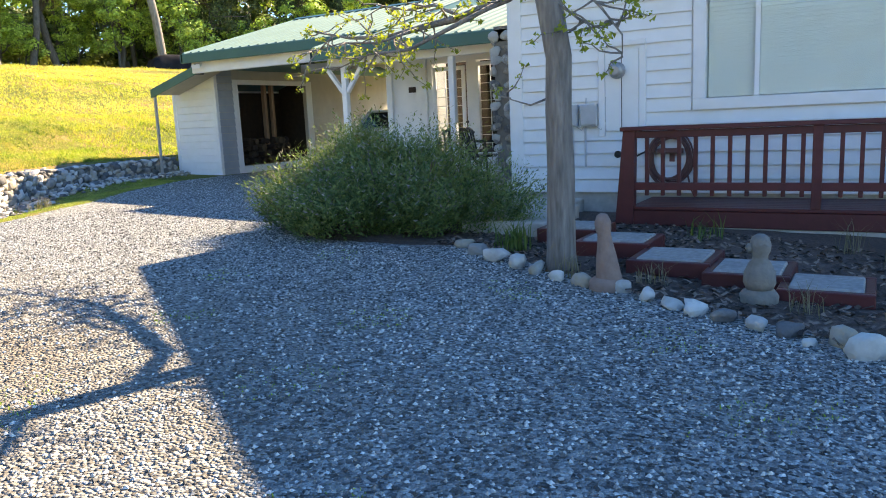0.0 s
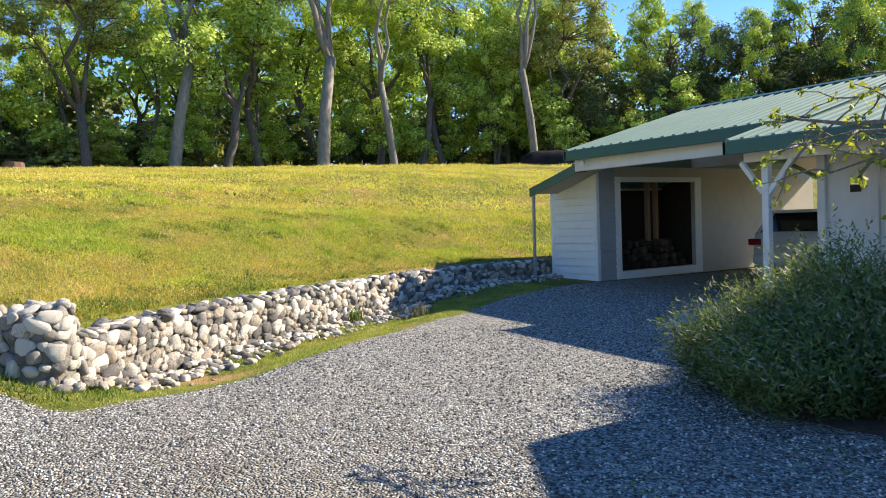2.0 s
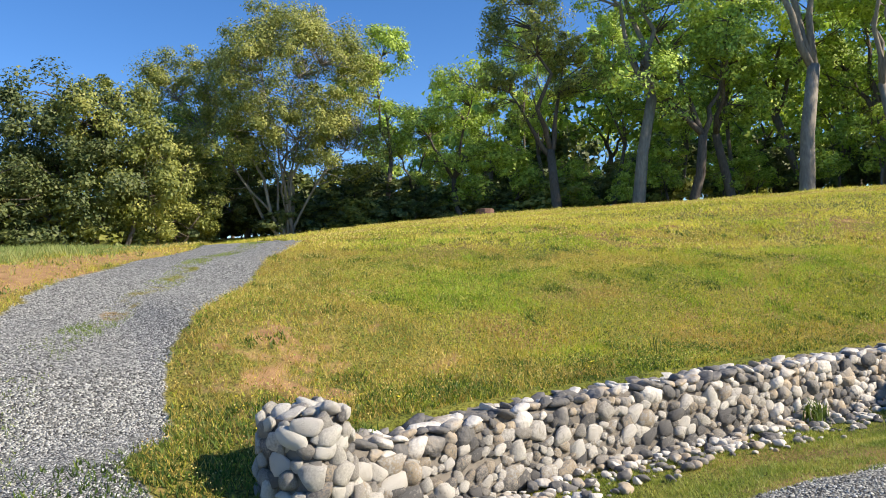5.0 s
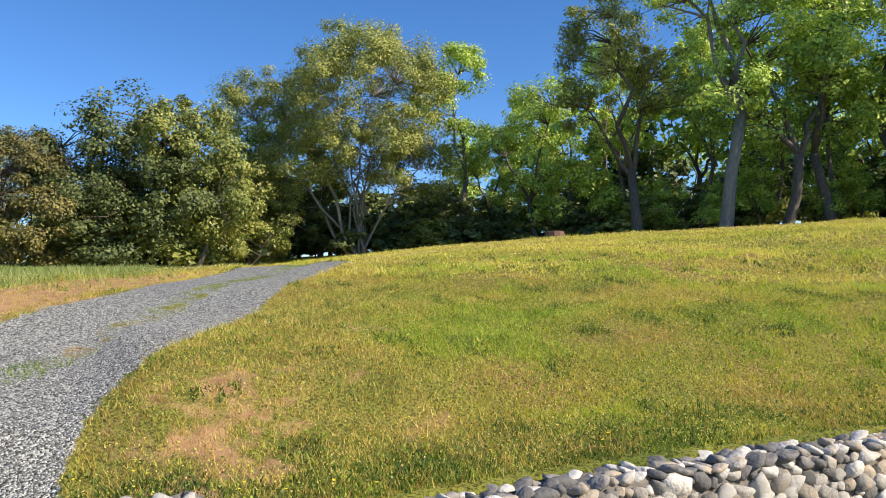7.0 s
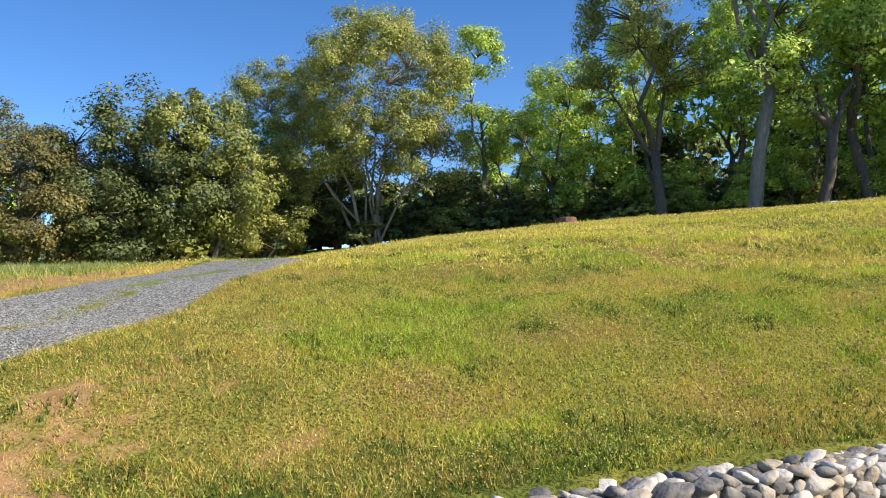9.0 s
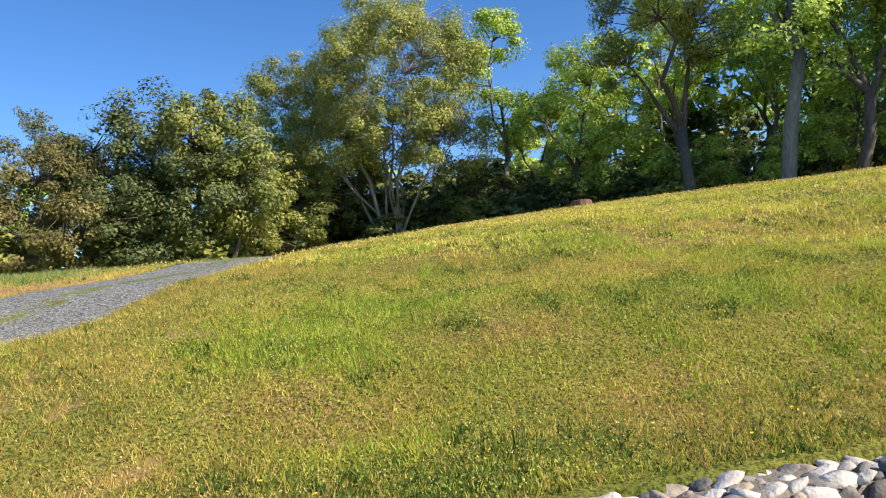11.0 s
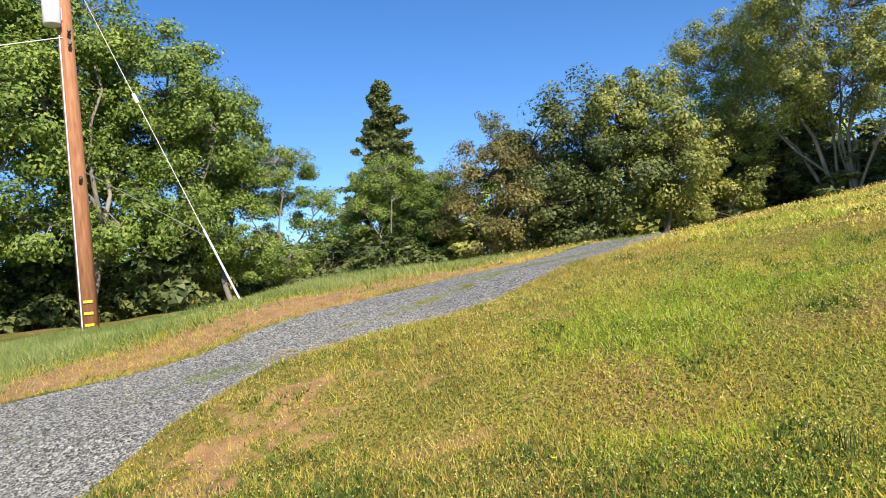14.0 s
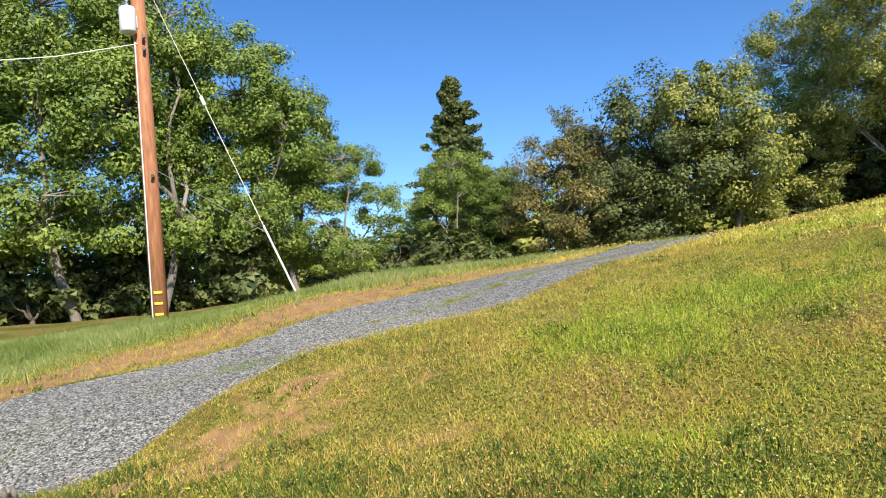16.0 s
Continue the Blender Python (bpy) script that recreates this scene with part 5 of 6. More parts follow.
def patio_chair(x, y, rz):
    c = thing("patio_chair", "black plastic slat-back patio chair on the porch", "chair", (x, y, -0.02), rz, "porch chairs")
    part("seat", box(-0.24, 0.24, -0.22, 0.22, 0.39, 0.43, 0.012), BLACK, c)
    for sx in (-1, 1):
        for sy in (-1, 1):
            part("leg", tube([(sx * 0.25, sy * 0.25, 0), (sx * 0.21, sy * 0.19, 0.4)], 0.022, 8), BLACK, c)
        part("armrest", tube([(sx * 0.25, -0.24, 0.4), (sx * 0.27, -0.22, 0.62), (sx * 0.27, 0.0, 0.65), (sx * 0.24, 0.24, 0.66)], 0.022, 8), BLACK, c)
    for k in range(6):
        px = -0.18 + 0.072 * k
        part("back_slat", tube([(px * 0.9, 0.22, 0.43), (px, 0.27, 0.65), (px * 1.05, 0.32, 0.82 + 0.05 * (1 - (px / 0.2) ** 2))], 0.017, 6), BLACK, c)
    part("top_rail", tube([(-0.22, 0.31, 0.8), (-0.12, 0.33, 0.87), (0.12, 0.33, 0.87), (0.22, 0.31, 0.8)], 0.025, 8), BLACK, c)


patio_chair(-6.62, 13.3, 150)
patio_chair(-7.05, 13.1, 215)
table = thing("patio_table", "dark low table with crossed legs on the porch", "table", (-6.1, 12.95, -0.02))
for k in range(5):
    part("top_slat", box(-0.5, 0.5, -0.3 + k * 0.12, -0.19 + k * 0.12, 0.5, 0.53, 0.005), DARK_WOOD_AND_SHADE, table)
for sx in (-0.42, 0.42):
    part("leg", tube([(sx, -0.28, 0), (sx, 0.26, 0.5)], 0.025, 4), DARK_WOOD_AND_SHADE, table)
    part("leg", tube([(sx, 0.26, 0), (sx, -0.28, 0.5)], 0.025, 4), DARK_WOOD_AND_SHADE, table)

# ---- car in the carport ----
CARPAINT = surface("silver_white_paint", [(0.62, 0.63, 0.64), (0.68, 0.69, 0.7)], scale=2, rough=0.25, bump=0.0, spec=0.6)
RUBBER = surface("tyre_rubber", [(0.015, 0.015, 0.015), (0.03, 0.03, 0.03)], scale=30, rough=0.85)
TAIL = surface("red_tail_lamp", [(0.3, 0.012, 0.014), (0.4, 0.02, 0.02)], scale=20, rough=0.2, bump=0.0)
TINT = surface("tinted_glass", [(0.012, 0.015, 0.016), (0.02, 0.024, 0.025)], scale=2, rough=0.06, bump=0.0, spec=0.8)
car = thing("hatchback_car", "white compact hatchback parked in the carport", "car", (-11.6, 17.6, -0.14))
rings = []
for y, zb, zt, w0, w1 in ((0.0, 0.32, 0.82, 0.8, 0.82), (0.06, 0.24, 0.98, 0.86, 0.82), (0.5, 0.2, 1.0, 0.89, 0.83), (1.6, 0.2, 0.98, 0.9, 0.85), (2.9, 0.2, 0.95, 0.9, 0.84), (3.6, 0.22, 0.82, 0.86, 0.76), (4.1, 0.3, 0.62, 0.72, 0.62)):
    rings.append([(-w0, y, zb), (-w0 - 0.01, y, (zb + zt) / 2), (-w1, y, zt), (-w1 * 0.5, y, zt + 0.02), (w1 * 0.5, y, zt + 0.02), (w1, y, zt), (w0 + 0.01, y, (zb + zt) / 2), (w0, y, zb)])
v = [q for r in rings for q in r]
f = [tuple(reversed(range(8))), tuple(range(len(v) - 8, len(v)))]
for i in range(len(rings) - 1):
    for k in range(8):
        f.append((i * 8 + k, i * 8 + (k + 1) % 8, i * 8 + 8 + (k + 1) % 8, i * 8 + 8 + k))
part("body", (v, f), CARPAINT, car, smooth=True)
cab = [[(-0.78, 0.1, 0.98), (0.78, 0.1, 0.98), (0.62, 0.45, 1.4), (-0.62, 0.45, 1.4)], [(-0.8, 2.9, 0.95), (0.8, 2.9, 0.95), (0.62, 2.0, 1.42), (-0.62, 2.0, 1.42)]]
v = cab[0] + cab[1]
part("cabin_glass", (v, [(0, 1, 2, 3), (5, 4, 7, 6), (0, 3, 7, 4), (1, 5, 6, 2)]), TINT, car)
part("roof", joined(box(-0.64, 0.64, 0.36, 2.05, 1.4, 1.45, 0.02), box(-0.6, 0.6, 0.26, 0.4, 1.385, 1.42, 0.01)), CARPAINT, car)
for sx in (-1, 1):
    part("rear_pillar", tube([(sx * 0.78, 0.12, 0.98), (sx * 0.63, 0.47, 1.42)], 0.05, 6), CARPAINT, car)
    part("tail_lamp", box(sx * 0.83 - 0.13 + (0 if sx < 0 else -0.06), sx * 0.83 + 0.13 + (0.06 if sx < 0 else 0), -0.012, 0.1, 0.72, 0.86, 0.02), TAIL, car, "red tail lamp")
    for y in (0.75, 3.3):
        wheel = part("wheel", moved(lathe([(0.2, -0.1), (0.31, -0.1), (0.32, 0), (0.31, 0.1), (0.2, 0.1)], 20), pose(sx * 0.82, y, 0.31, 0, 90)), RUBBER, car)
        part("rim", moved(lathe([(0.19, -0.105), (0.12, -0.09), (0.12, 0.09), (0.19, 0.105)], 16), pose(sx * 0.82, y, 0.31, 0, 90)), STEEL, wheel)
part("bumper", box(-0.84, 0.84, -0.06, 0.12, 0.3, 0.56, 0.05), CARPAINT, car)
part("number_plate", box(-0.16, 0.16, -0.075, -0.06, 0.42, 0.54, 0.004), WHITE, car, "white number plate")
part("badge", moved(lathe([(0.06, 0), (0.06, 0.015)], 18), pose(0, -0.005, 0.8, 90)), STEEL, car)
part("wiper", tube([(0.0, 0.1, 1.02), (0.35, 0.16, 1.08)], 0.012, 5), BLACK, car)

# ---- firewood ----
# Brown logs made nearly black: the gloom in the store is painted in.
SHADED_LOG = surface("shaded_split_log", [(0.027, 0.013, 0.009), (0.050, 0.029, 0.018), (0.090, 0.059, 0.036)], scale=14, rough=0.9, bump=0.3, spread=0.5)
wr = random.Random(9)
for row in range(5):
    y = 15.2 + 0.05 * row
    while y < 17.45 - 0.12 * row:
        r = wr.uniform(0.06, 0.095)
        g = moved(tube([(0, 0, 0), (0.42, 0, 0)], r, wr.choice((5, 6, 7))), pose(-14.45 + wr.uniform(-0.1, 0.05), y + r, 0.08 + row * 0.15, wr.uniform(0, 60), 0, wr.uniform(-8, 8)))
        tagged(part("firewood_log", g, SHADED_LOG), "split brown firewood log, colour darkened for the shade in the store", "firewood", "firewood")
        y += r * 2.05
# Dark sheets added behind the opening; they put the store's shade into colour.
part("store_shade_lining", joined(box(X0 + 0.11, X0 + 0.125, Y0 + 0.12, Y1 - 0.12, 0.0, 1.9), box(X0 + 0.13, X1 - 0.12, Y0 + 0.11, Y0 + 0.12, 0, 1.95), box(X1 - 0.112, X1 - 0.102, 17.6, Y1 - 0.12, 0, 2.4)), DARK_WOOD_AND_SHADE, store, "dark sheets standing in for the shade inside the store")
part("store_shade_divider", box(X0 + 0.13, X1 - 0.12, 17.9, 17.93, 0, 2.1), DARK_WOOD_AND_SHADE, store)
flood = thing("flood_lamp", "small twin white floodlight under the eave", "lamp")
for k in (0, 0.12):
    part("lamp_head", moved(lathe([(0.02, 0), (0.045, 0.04), (0.055, 0.1)], 10), pose(-13.35 + k, 13.48, 2.36, 110, 0, 20)), WHITE, flood)
part("base", box(-13.38, -13.2, 13.47, 13.5, 2.34, 2.42), WHITE, flood)
spk = thing("speaker_box", "black box fixed under the eave", "box")
part("box_body", box(-13.84, -13.62, 13.75, 13.95, 2.2, 2.38, 0.01), BLACK, spk)

# ---- rosemary shrub ----
SHRUB = leafy("rosemary_leaves", [(0.049, 0.088, 0.034), (0.120, 0.193, 0.062), (0.274, 0.322, 0.109)], 0.3)
SHRUB_TIP = leafy("rosemary_flower_sprays", [(0.130, 0.117, 0.117), (0.260, 0.234, 0.221), (0.442, 0.403, 0.364)], 0.2)


def sprig_shrub(cx, cy, rx, ry, h, n, seed):
    nr = np.random.RandomState(seed)
    sh = thing("rosemary_shrub", "large dark green rosemary shrub with upright sprigs", "shrub")
    stems, tips = [], []
    v, tv = [], []
    for i in range(n):
        a = nr.uniform(0, 2 * math.pi)
        q = math.sqrt(nr.rand())
        lump = 0.84 + 0.2 * math.sin(a * 3 + 1) + 0.14 * math.sin(a * 7)
        x, y = cx + rx * q * math.cos(a) * lump, cy + ry * q * math.sin(a) * lump
        top = h * (1 - 0.75 * q ** 2.4) * (0.72 + 0.6 * noise.noise(Vector((x * 1.6, y * 1.6, 3.0))) + 0.2 * nr.rand())
        z0 = gz(x, y) + top * nr.uniform(0.0, 0.75)
        z1 = gz(x, y) + top
        lean = Vector((math.cos(a) * q * 0.75 + nr.normal(0, 0.3), math.sin(a) * q * 0.75 + nr.normal(0, 0.3), 1)).normalized()
        length = nr.uniform(0.25, 0.58)
        p = Vector((x, y, max(z0, z1 - length - nr.rand() * 0.35)))
        for k in range(11):
            c = p + lean * (length * k / 11)
            w = Vector((nr.normal(), nr.normal(), nr.normal() * 0.5)).normalized()
            d = (lean * 0.6 + w * 0.8).normalized()
            s = nr.uniform(0.035, 0.065)
            side = d.cross(w).normalized() * s * 0.2 if d.cross(w).length > 0.01 else Vector((s * 0.16, 0, 0))
            (tv if (k > 7 and nr.rand() < 0.16) else v).extend([c - side, c + d * s * 0.5 + side, c + d * s])
    part("foliage", (v, [(i, i + 1, i + 2) for i in range(0, len(v), 3)]), SHRUB, sh)
    part("flower_sprays", (tv, [(i, i + 1, i + 2) for i in range(0, len(tv), 3)]), SHRUB_TIP, sh, "greyish flowering tips")
    woods = []
    for i in range(46):
        a = nr.uniform(0, 6.28)
        q = nr.rand()
        woods.append(tube(branch_path(random.Random(i), (cx + 0.3 * math.cos(a), cy + 0.2 * math.sin(a), gz(cx, cy) - 0.05), (math.cos(a) * 1.3, math.sin(a), 0.9), 0.5 + 0.75 * q, 0.2, 4, 0.1), [0.02, 0.016, 0.012, 0.008, 0.004], 5))
    part("stems", joined(*woods), BARK, sh, "grey woody stems")
    return sh


sprig_shrub(-5.72, 8.95, 1.45, 1.05, 1.32, 10000, 4)


def blade_clump(name, label, x, y, n, h, w, seed, material, spread=0.1):
    nr = np.random.RandomState(seed)
    v = []
    for i in range(n):
        a = nr.uniform(0, 6.28)
        b = Vector((x + nr.normal(0, spread), y + nr.normal(0, spread), 0))
        b.z = gz(b.x, b.y) - 0.01
        d = Vector((math.cos(a), math.sin(a), 0))
        s = Vector((-d.y, d.x, 0)) * w
        hh = h * nr.uniform(0.6, 1.1)
        m1 = b + d * hh * 0.12 + Vector((0, 0, hh * 0.6))
        tip = b + d * hh * nr.uniform(0.3, 0.7) + Vector((0, 0, hh * nr.uniform(0.75, 1)))
        v.extend([b - s, b + s, m1 + s * 0.8, m1 - s * 0.8, tip])
    f = []
    for i in range(n):
        f += [(5 * i, 5 * i + 1, 5 * i + 2, 5 * i + 3), (5 * i + 3, 5 * i + 2, 5 * i + 4)]
    return tagged(part(name, (v, f), material), label, "plant")


BLADE = leafy("strap_leaves", [(0.05, 0.09, 0.02), (0.1, 0.16, 0.035), (0.18, 0.23, 0.06)], 0.3)
DRY_BLADE = leafy("dry_stalks", [(0.12, 0.1, 0.06), (0.22, 0.19, 0.12), (0.32, 0.28, 0.2)], 0.3)
blade_clump("day_lily", "clump of bright strappy green leaves in the bed", -3.75, 8.2, 80, 0.34, 0.007, 1, BLADE, 0.09)
blade_clump("day_lily", "small clump of green strap leaves by the deck", -2.35, 9.6, 30, 0.3, 0.006, 2, BLADE, 0.1)
for i, (x, y) in enumerate(((-2.25, 7.3), (-2.9, 7.35), (-0.7, 8.6), (-0.3, 9.0), (-1.1, 9.2), (-1.25, 6.9), (-0.75, 6.6))):
    blade_clump("dry_grass_clump", "wispy clump of dry grey garden stalks", x, y, 26, 0.26 + 0.12 * (i in (2, 3, 4)), 0.003, 20 + i, DRY_BLADE, 0.05)
blade_clump("leaf_tuft", "tuft of long green blades behind the wall", -13.95, 7.1, 22, 0.26, 0.004, 7, BLADE, 0.07)
blade_clump("weed_tuft", "pale dry weed tuft at the wall foot", -12.75, 9.4, 60, 0.3, 0.004, 8, DRY_BLADE, 0.12)
blade_clump("weed_tuft", "green leafy weed growing from the wall", -13.2, 8.5, 60, 0.3, 0.012, 9, BLADE, 0.08)

# ---- young tree in the bed ----
BUDS = leafy("yellow_green_buds", [(0.16, 0.2, 0.03), (0.3, 0.34, 0.05), (0.44, 0.46, 0.1)], 0.45)
rng = random.Random(31)
yard_tree = thing("young_tree", "young grey-barked tree with opening yellow-green leaves", "tree")
base = Vector((-3.05, 7.57, gz(-3.05, 7.57) - 0.1))
trunk_pts = [base, base + Vector((0, 0, 0.25)), Vector((-3.04, 7.57, 0.6)), Vector((-3.05, 7.57, 1.05)), Vector((-3.04, 7.57, 1.45)), Vector((-3.12, 7.58, 1.9)), Vector((-3.16, 7.6, 2.5)), Vector((-3.12, 7.64, 3.3)), Vector((-3.2, 7.6, 4.3))]
woods = [tube(trunk_pts, [0.145, 0.115, 0.105, 0.1, 0.098, 0.1, 0.08, 0.055, 0.02], 14)]
tips = []


def bough(pts, r, twigs, hang):
    path = [Vector(q) for q in pts]
    woods.append(tube(path, [r * (1 - 0.8 * i / (len(path) - 1)) for i in range(len(path))], 6))
    for _ in range(twigs):
        k = rng.uniform(0.15, 1) * (len(path) - 1)
        j = min(len(path) - 2, int(k))
        p = path[j].lerp(path[j + 1], k - j)
        tw = branch_path(rng, p, (rng.gauss(-0.3, 0.7), rng.gauss(0, 0.6), rng.gauss(-0.1, 0.5)), rng.uniform(0.15, 0.5), 0.4, 4, hang)
        woods.append(tube(tw, [0.009, 0.007, 0.006, 0.004, 0.003], 5))
        tips.extend([tw[-1], tw[-2], tw[-1], tw[2]])


bough([(-3.14, 7.6, 2.15), (-3.5, 7.7, 1.95), (-3.95, 7.75, 1.85), (-4.4, 7.85, 1.82), (-4.85, 7.95, 1.78), (-5.3, 8.0, 1.82), (-5.75, 8.1, 1.92)], 0.045, 34, 0.05)
bough([(-3.5, 7.7, 1.95), (-3.9, 7.5, 1.75), (-4.3, 7.45, 1.6), (-4.75, 7.5, 1.6), (-5.2, 7.6, 1.5)], 0.022, 16, -0.05)
bough([(-3.95, 7.75, 1.85), (-4.3, 7.9, 2.0), (-4.7, 8.1, 2.02), (-5.1, 8.3, 2.12), (-5.4, 8.4, 2.05)], 0.018, 16, 0.0)
bough([(-4.4, 7.85, 1.82), (-4.7, 7.6, 1.7), (-5.0, 7.5, 1.72), (-5.3, 7.4, 1.66)], 0.014, 12, 0.0)
bough([(-3.12, 7.57, 1.15), (-3.25, 7.5, 1.1), (-3.4, 7.48, 1.15), (-3.48, 7.48, 1.22)], 0.01, 2, 0.05)
bough([(-3.05, 7.55, 2.1), (-2.85, 7.45, 1.95), (-2.65, 7.4, 1.75), (-2.5, 7.4, 1.55), (-2.5, 7.4, 1.4)], 0.016, 12, -0.03)
bough([(-3.05, 7.55, 1.85), (-2.85, 7.5, 1.7), (-2.7, 7.5, 1.62), (-2.55, 7.5, 1.65)], 0.012, 6, 0.02)
for i in range(9):
    a = 2 * math.pi * i / 9 + 0.3
    p = trunk_pts[6].lerp(trunk_pts[8], (i % 5) / 5)
    bough(branch_path(rng, p, (math.cos(a), math.sin(a), 0.6), rng.uniform(1.2, 2.0), 0.2, 6, 0.05), 0.03, 9, 0.02)
part("trunk", joined(*woods), GREY_BARK, yard_tree, smooth=True)
part("leaves", leaf_cloud(rng, tips, 4, 0.045, 0.024), BUDS, yard_tree)

# ---- utility pole, transformer, guys, line ----
POLE = surface("reddish_pole_wood", [(0.19, 0.075, 0.035), (0.38, 0.17, 0.085), (0.52, 0.29, 0.17)], scale=16, rough=0.85, bump=0.5, bump_scale=40, stretch=(1, 1, 0.12))
YELLOW = surface("yellow_marker", [(0.7, 0.5, 0.02), (0.8, 0.6, 0.04)], scale=8, rough=0.5)
LIGHT_GREY = surface("transformer_paint", [(0.62, 0.64, 0.65), (0.74, 0.76, 0.77)], scale=6, rough=0.4, bump=0.03)
up = thing("utility_pole", "reddish brown wooden power pole with yellow marker plates", "utility pole")
pz = gz(-15.25, -11.85)
part("pole", tube([(-15.25, -11.85, pz - 0.5), (-15.24, -11.85, 6.0), (-15.2, -11.85, 13.0)], [0.235, 0.215, 0.18], 14), POLE, up, smooth=True)
for z in (pz + 0.12, pz + 0.42, pz + 0.72):
    part("marker_plate", moved(box(-0.12, 0.1, -0.012, 0.006, 0, 0.07, 0.003), pose(-15.19, -11.61, z, 0, 0, 166)), YELLOW, up, "yellow marker plate")
part("ground_wire", tube([(-15.03, -11.72, pz), (-15.03, -11.72, 9.8)], 0.018, 6), LIGHT_GREY, up, "pale ground-wire moulding")
part("crossarm", box(-16.3, -14.1, -12.12, -12.0, 12.2, 12.34, 0.01), POLE, up)
for z in (9.9, 9.55, 5.95):
    part("bolt", tube([(-15.25, -11.6, z), (-15.2, -11.45, z)], 0.05, 6), BLACK, up)
tf = thing("transformer", "pale grey can transformer hung on the pole", "transformer")
part("tank", lathe([(0.2, 10.0), (0.225, 10.04), (0.225, 10.66), (0.2, 10.72), (0.08, 10.76)], 18, (-14.85, -11.6, 0)), LIGHT_GREY, tf, smooth=True)
part("bushing", lathe([(0.05, 10.74), (0.06, 10.8), (0.03, 10.86), (0.055, 10.9), (0.025, 11.02)], 10, (-14.85, -11.6, 0)), STEEL, tf)
part("bracket", box(-15.12, -14.98, -11.75, -11.65, 10.2, 10.55), STEEL, tf)
gb = Vector((-17.92, -8.28, gz(-17.92, -8.28) - 0.05))
gt = Vector((-15.2, -11.8, 12.2))
knee = gb.lerp(gt, 0.2)
guy = thing("guy_wire", "steel guy wires with a white guard tube", "guy wire")
part("wire", tube([knee, gt], 0.009, 5), STEEL, guy)
part("wire", tube([knee, (-15.3, -11.7, 6.2)], 0.009, 5), STEEL, guy)
part("guard_tube", tube([gb, gb.lerp(gt, 0.22)], 0.028, 8), LIGHT_GREY, guy, "white plastic guard tube")
part("insulator", tube([gb.lerp(gt, 0.56), gb.lerp(gt, 0.585)], 0.05, 8), LIGHT_GREY, guy)
line = thing("service_line", "sagging pale service cable from the pole", "cable")
part("cable", tube([(-15.1 + 50 * k, -11.7 - 4 * k, 9.75 - 0.5 * math.sin(math.pi * min(1, k * 6)) * (1 if k < 0.166 else 0) - 1.5 * math.sin(math.pi * k)) for k in [i / 24 for i in range(25)]], 0.014, 5), LIGHT_GREY, line)

# ---- stumps, logs, boulders, covered pile on the hill ----
CUT = surface("weathered_stump", [(0.1, 0.06, 0.045), (0.2, 0.11, 0.08), (0.3, 0.2, 0.15)], scale=12, rough=0.95, bump=0.5)
x, y = -36.8, 5.7
tagged(part("tree_stump", lathe([(0.5, -0.2), (0.42, 0.1), (0.38, 0.36), (0.3, 0.38)], 11, (x, y, gz(x, y)))[0:2], CUT), "weathered reddish tree stump on the crest", "stump")
x, y = -28.4, -2.5
bench = thing("log_bench", "pale fallen log pieces beside the drive", "log", (x, y, gz(x, y)))
part("log", tube([(-0.06, -0.3, 0.14), (0.06, 0.3, 0.15)], 0.07, 9), PALE_BARK, bench)
for s in (-0.2, 0.2):
    part("support", moved(stone_geo(rng, 0.08, 0.08, 0.08), pose(0, s, 0.04)), PALE_STONE, bench)
for i, (x, y, s) in enumerate(((-41.5, 11.6, 0.42), (-41.8, 12.6, 0.6), (-41.3, 13.6, 0.5), (-41.0, 10.6, 0.3), (-45.0, 26.0, 0.4), (-43.0, 27.5, 0.3))):
    tagged(part("boulder", moved(stone_geo(rng, s, s * 0.8, s * 0.5, 0.25), pose(x, y, gz(x, y) - s * 0.12)), CAST, None, smooth=True), "grey half-buried boulder on the hill crest", "boulder", "crest boulders")
TARP = surface("black_tarp", [(0.008, 0.008, 0.01), (0.025, 0.025, 0.03)], scale=3, rough=0.85, bump=0.6, bump_scale=4, spec=0.1)
bm = bmesh.new()
bmesh.ops.create_grid(bm, x_segments=24, y_segments=10, size=1)
for q in bm.verts:
    u, w = q.co.x, q.co.y
    edge = max(abs(u), abs(w) ** 1.0)
    q.co = Vector((u * 0.9, w * 2.0, 1.0 * (1 - max(abs(u), abs(w)) ** 5) + 0.09 * noise.noise(Vector((u * 4, w * 7, 1)))))
bm.verts.index_update()
geo = ([q.co.copy() for q in bm.verts], [tuple(q.index for q in f.verts) for f in bm.faces])
bm.free()
tagged(part("covered_woodpile", moved(geo, pose(-37.0, 34.0, gz(-37.0, 34.0) - 0.1, 0, 0, -25)), TARP, None, smooth=True), "long woodpile under a wrinkled black tarp", "woodpile")

# ---- grass, flowers, pebbles ----
def field_colour(name, colours, patch, translucent=0.35):
    m = leafy(name, colours, translucent)
    for q in m.node_tree.nodes:
        if q.type == "TEX_NOISE":
            q.inputs["Scale"].default_value = patch
    return m


GRASS = field_colour("meadow_grass", [(0.13, 0.21, 0.022), (0.38, 0.45, 0.05), (0.66, 0.61, 0.11), (0.54, 0.41, 0.12)], 0.6)
UPPER = field_colour("upper_meadow_grass", [(0.3, 0.36, 0.04), (0.62, 0.6, 0.1), (0.82, 0.71, 0.18)], 0.5)
TALL_GRASS = field_colour("roadside_grass", [(0.13, 0.21, 0.05), (0.27, 0.35, 0.1), (0.44, 0.45, 0.2)], 0.5)
CLOVER = field_colour("clover", [(0.05, 0.095, 0.02), (0.11, 0.18, 0.035), (0.24, 0.29, 0.065)], 1.2)


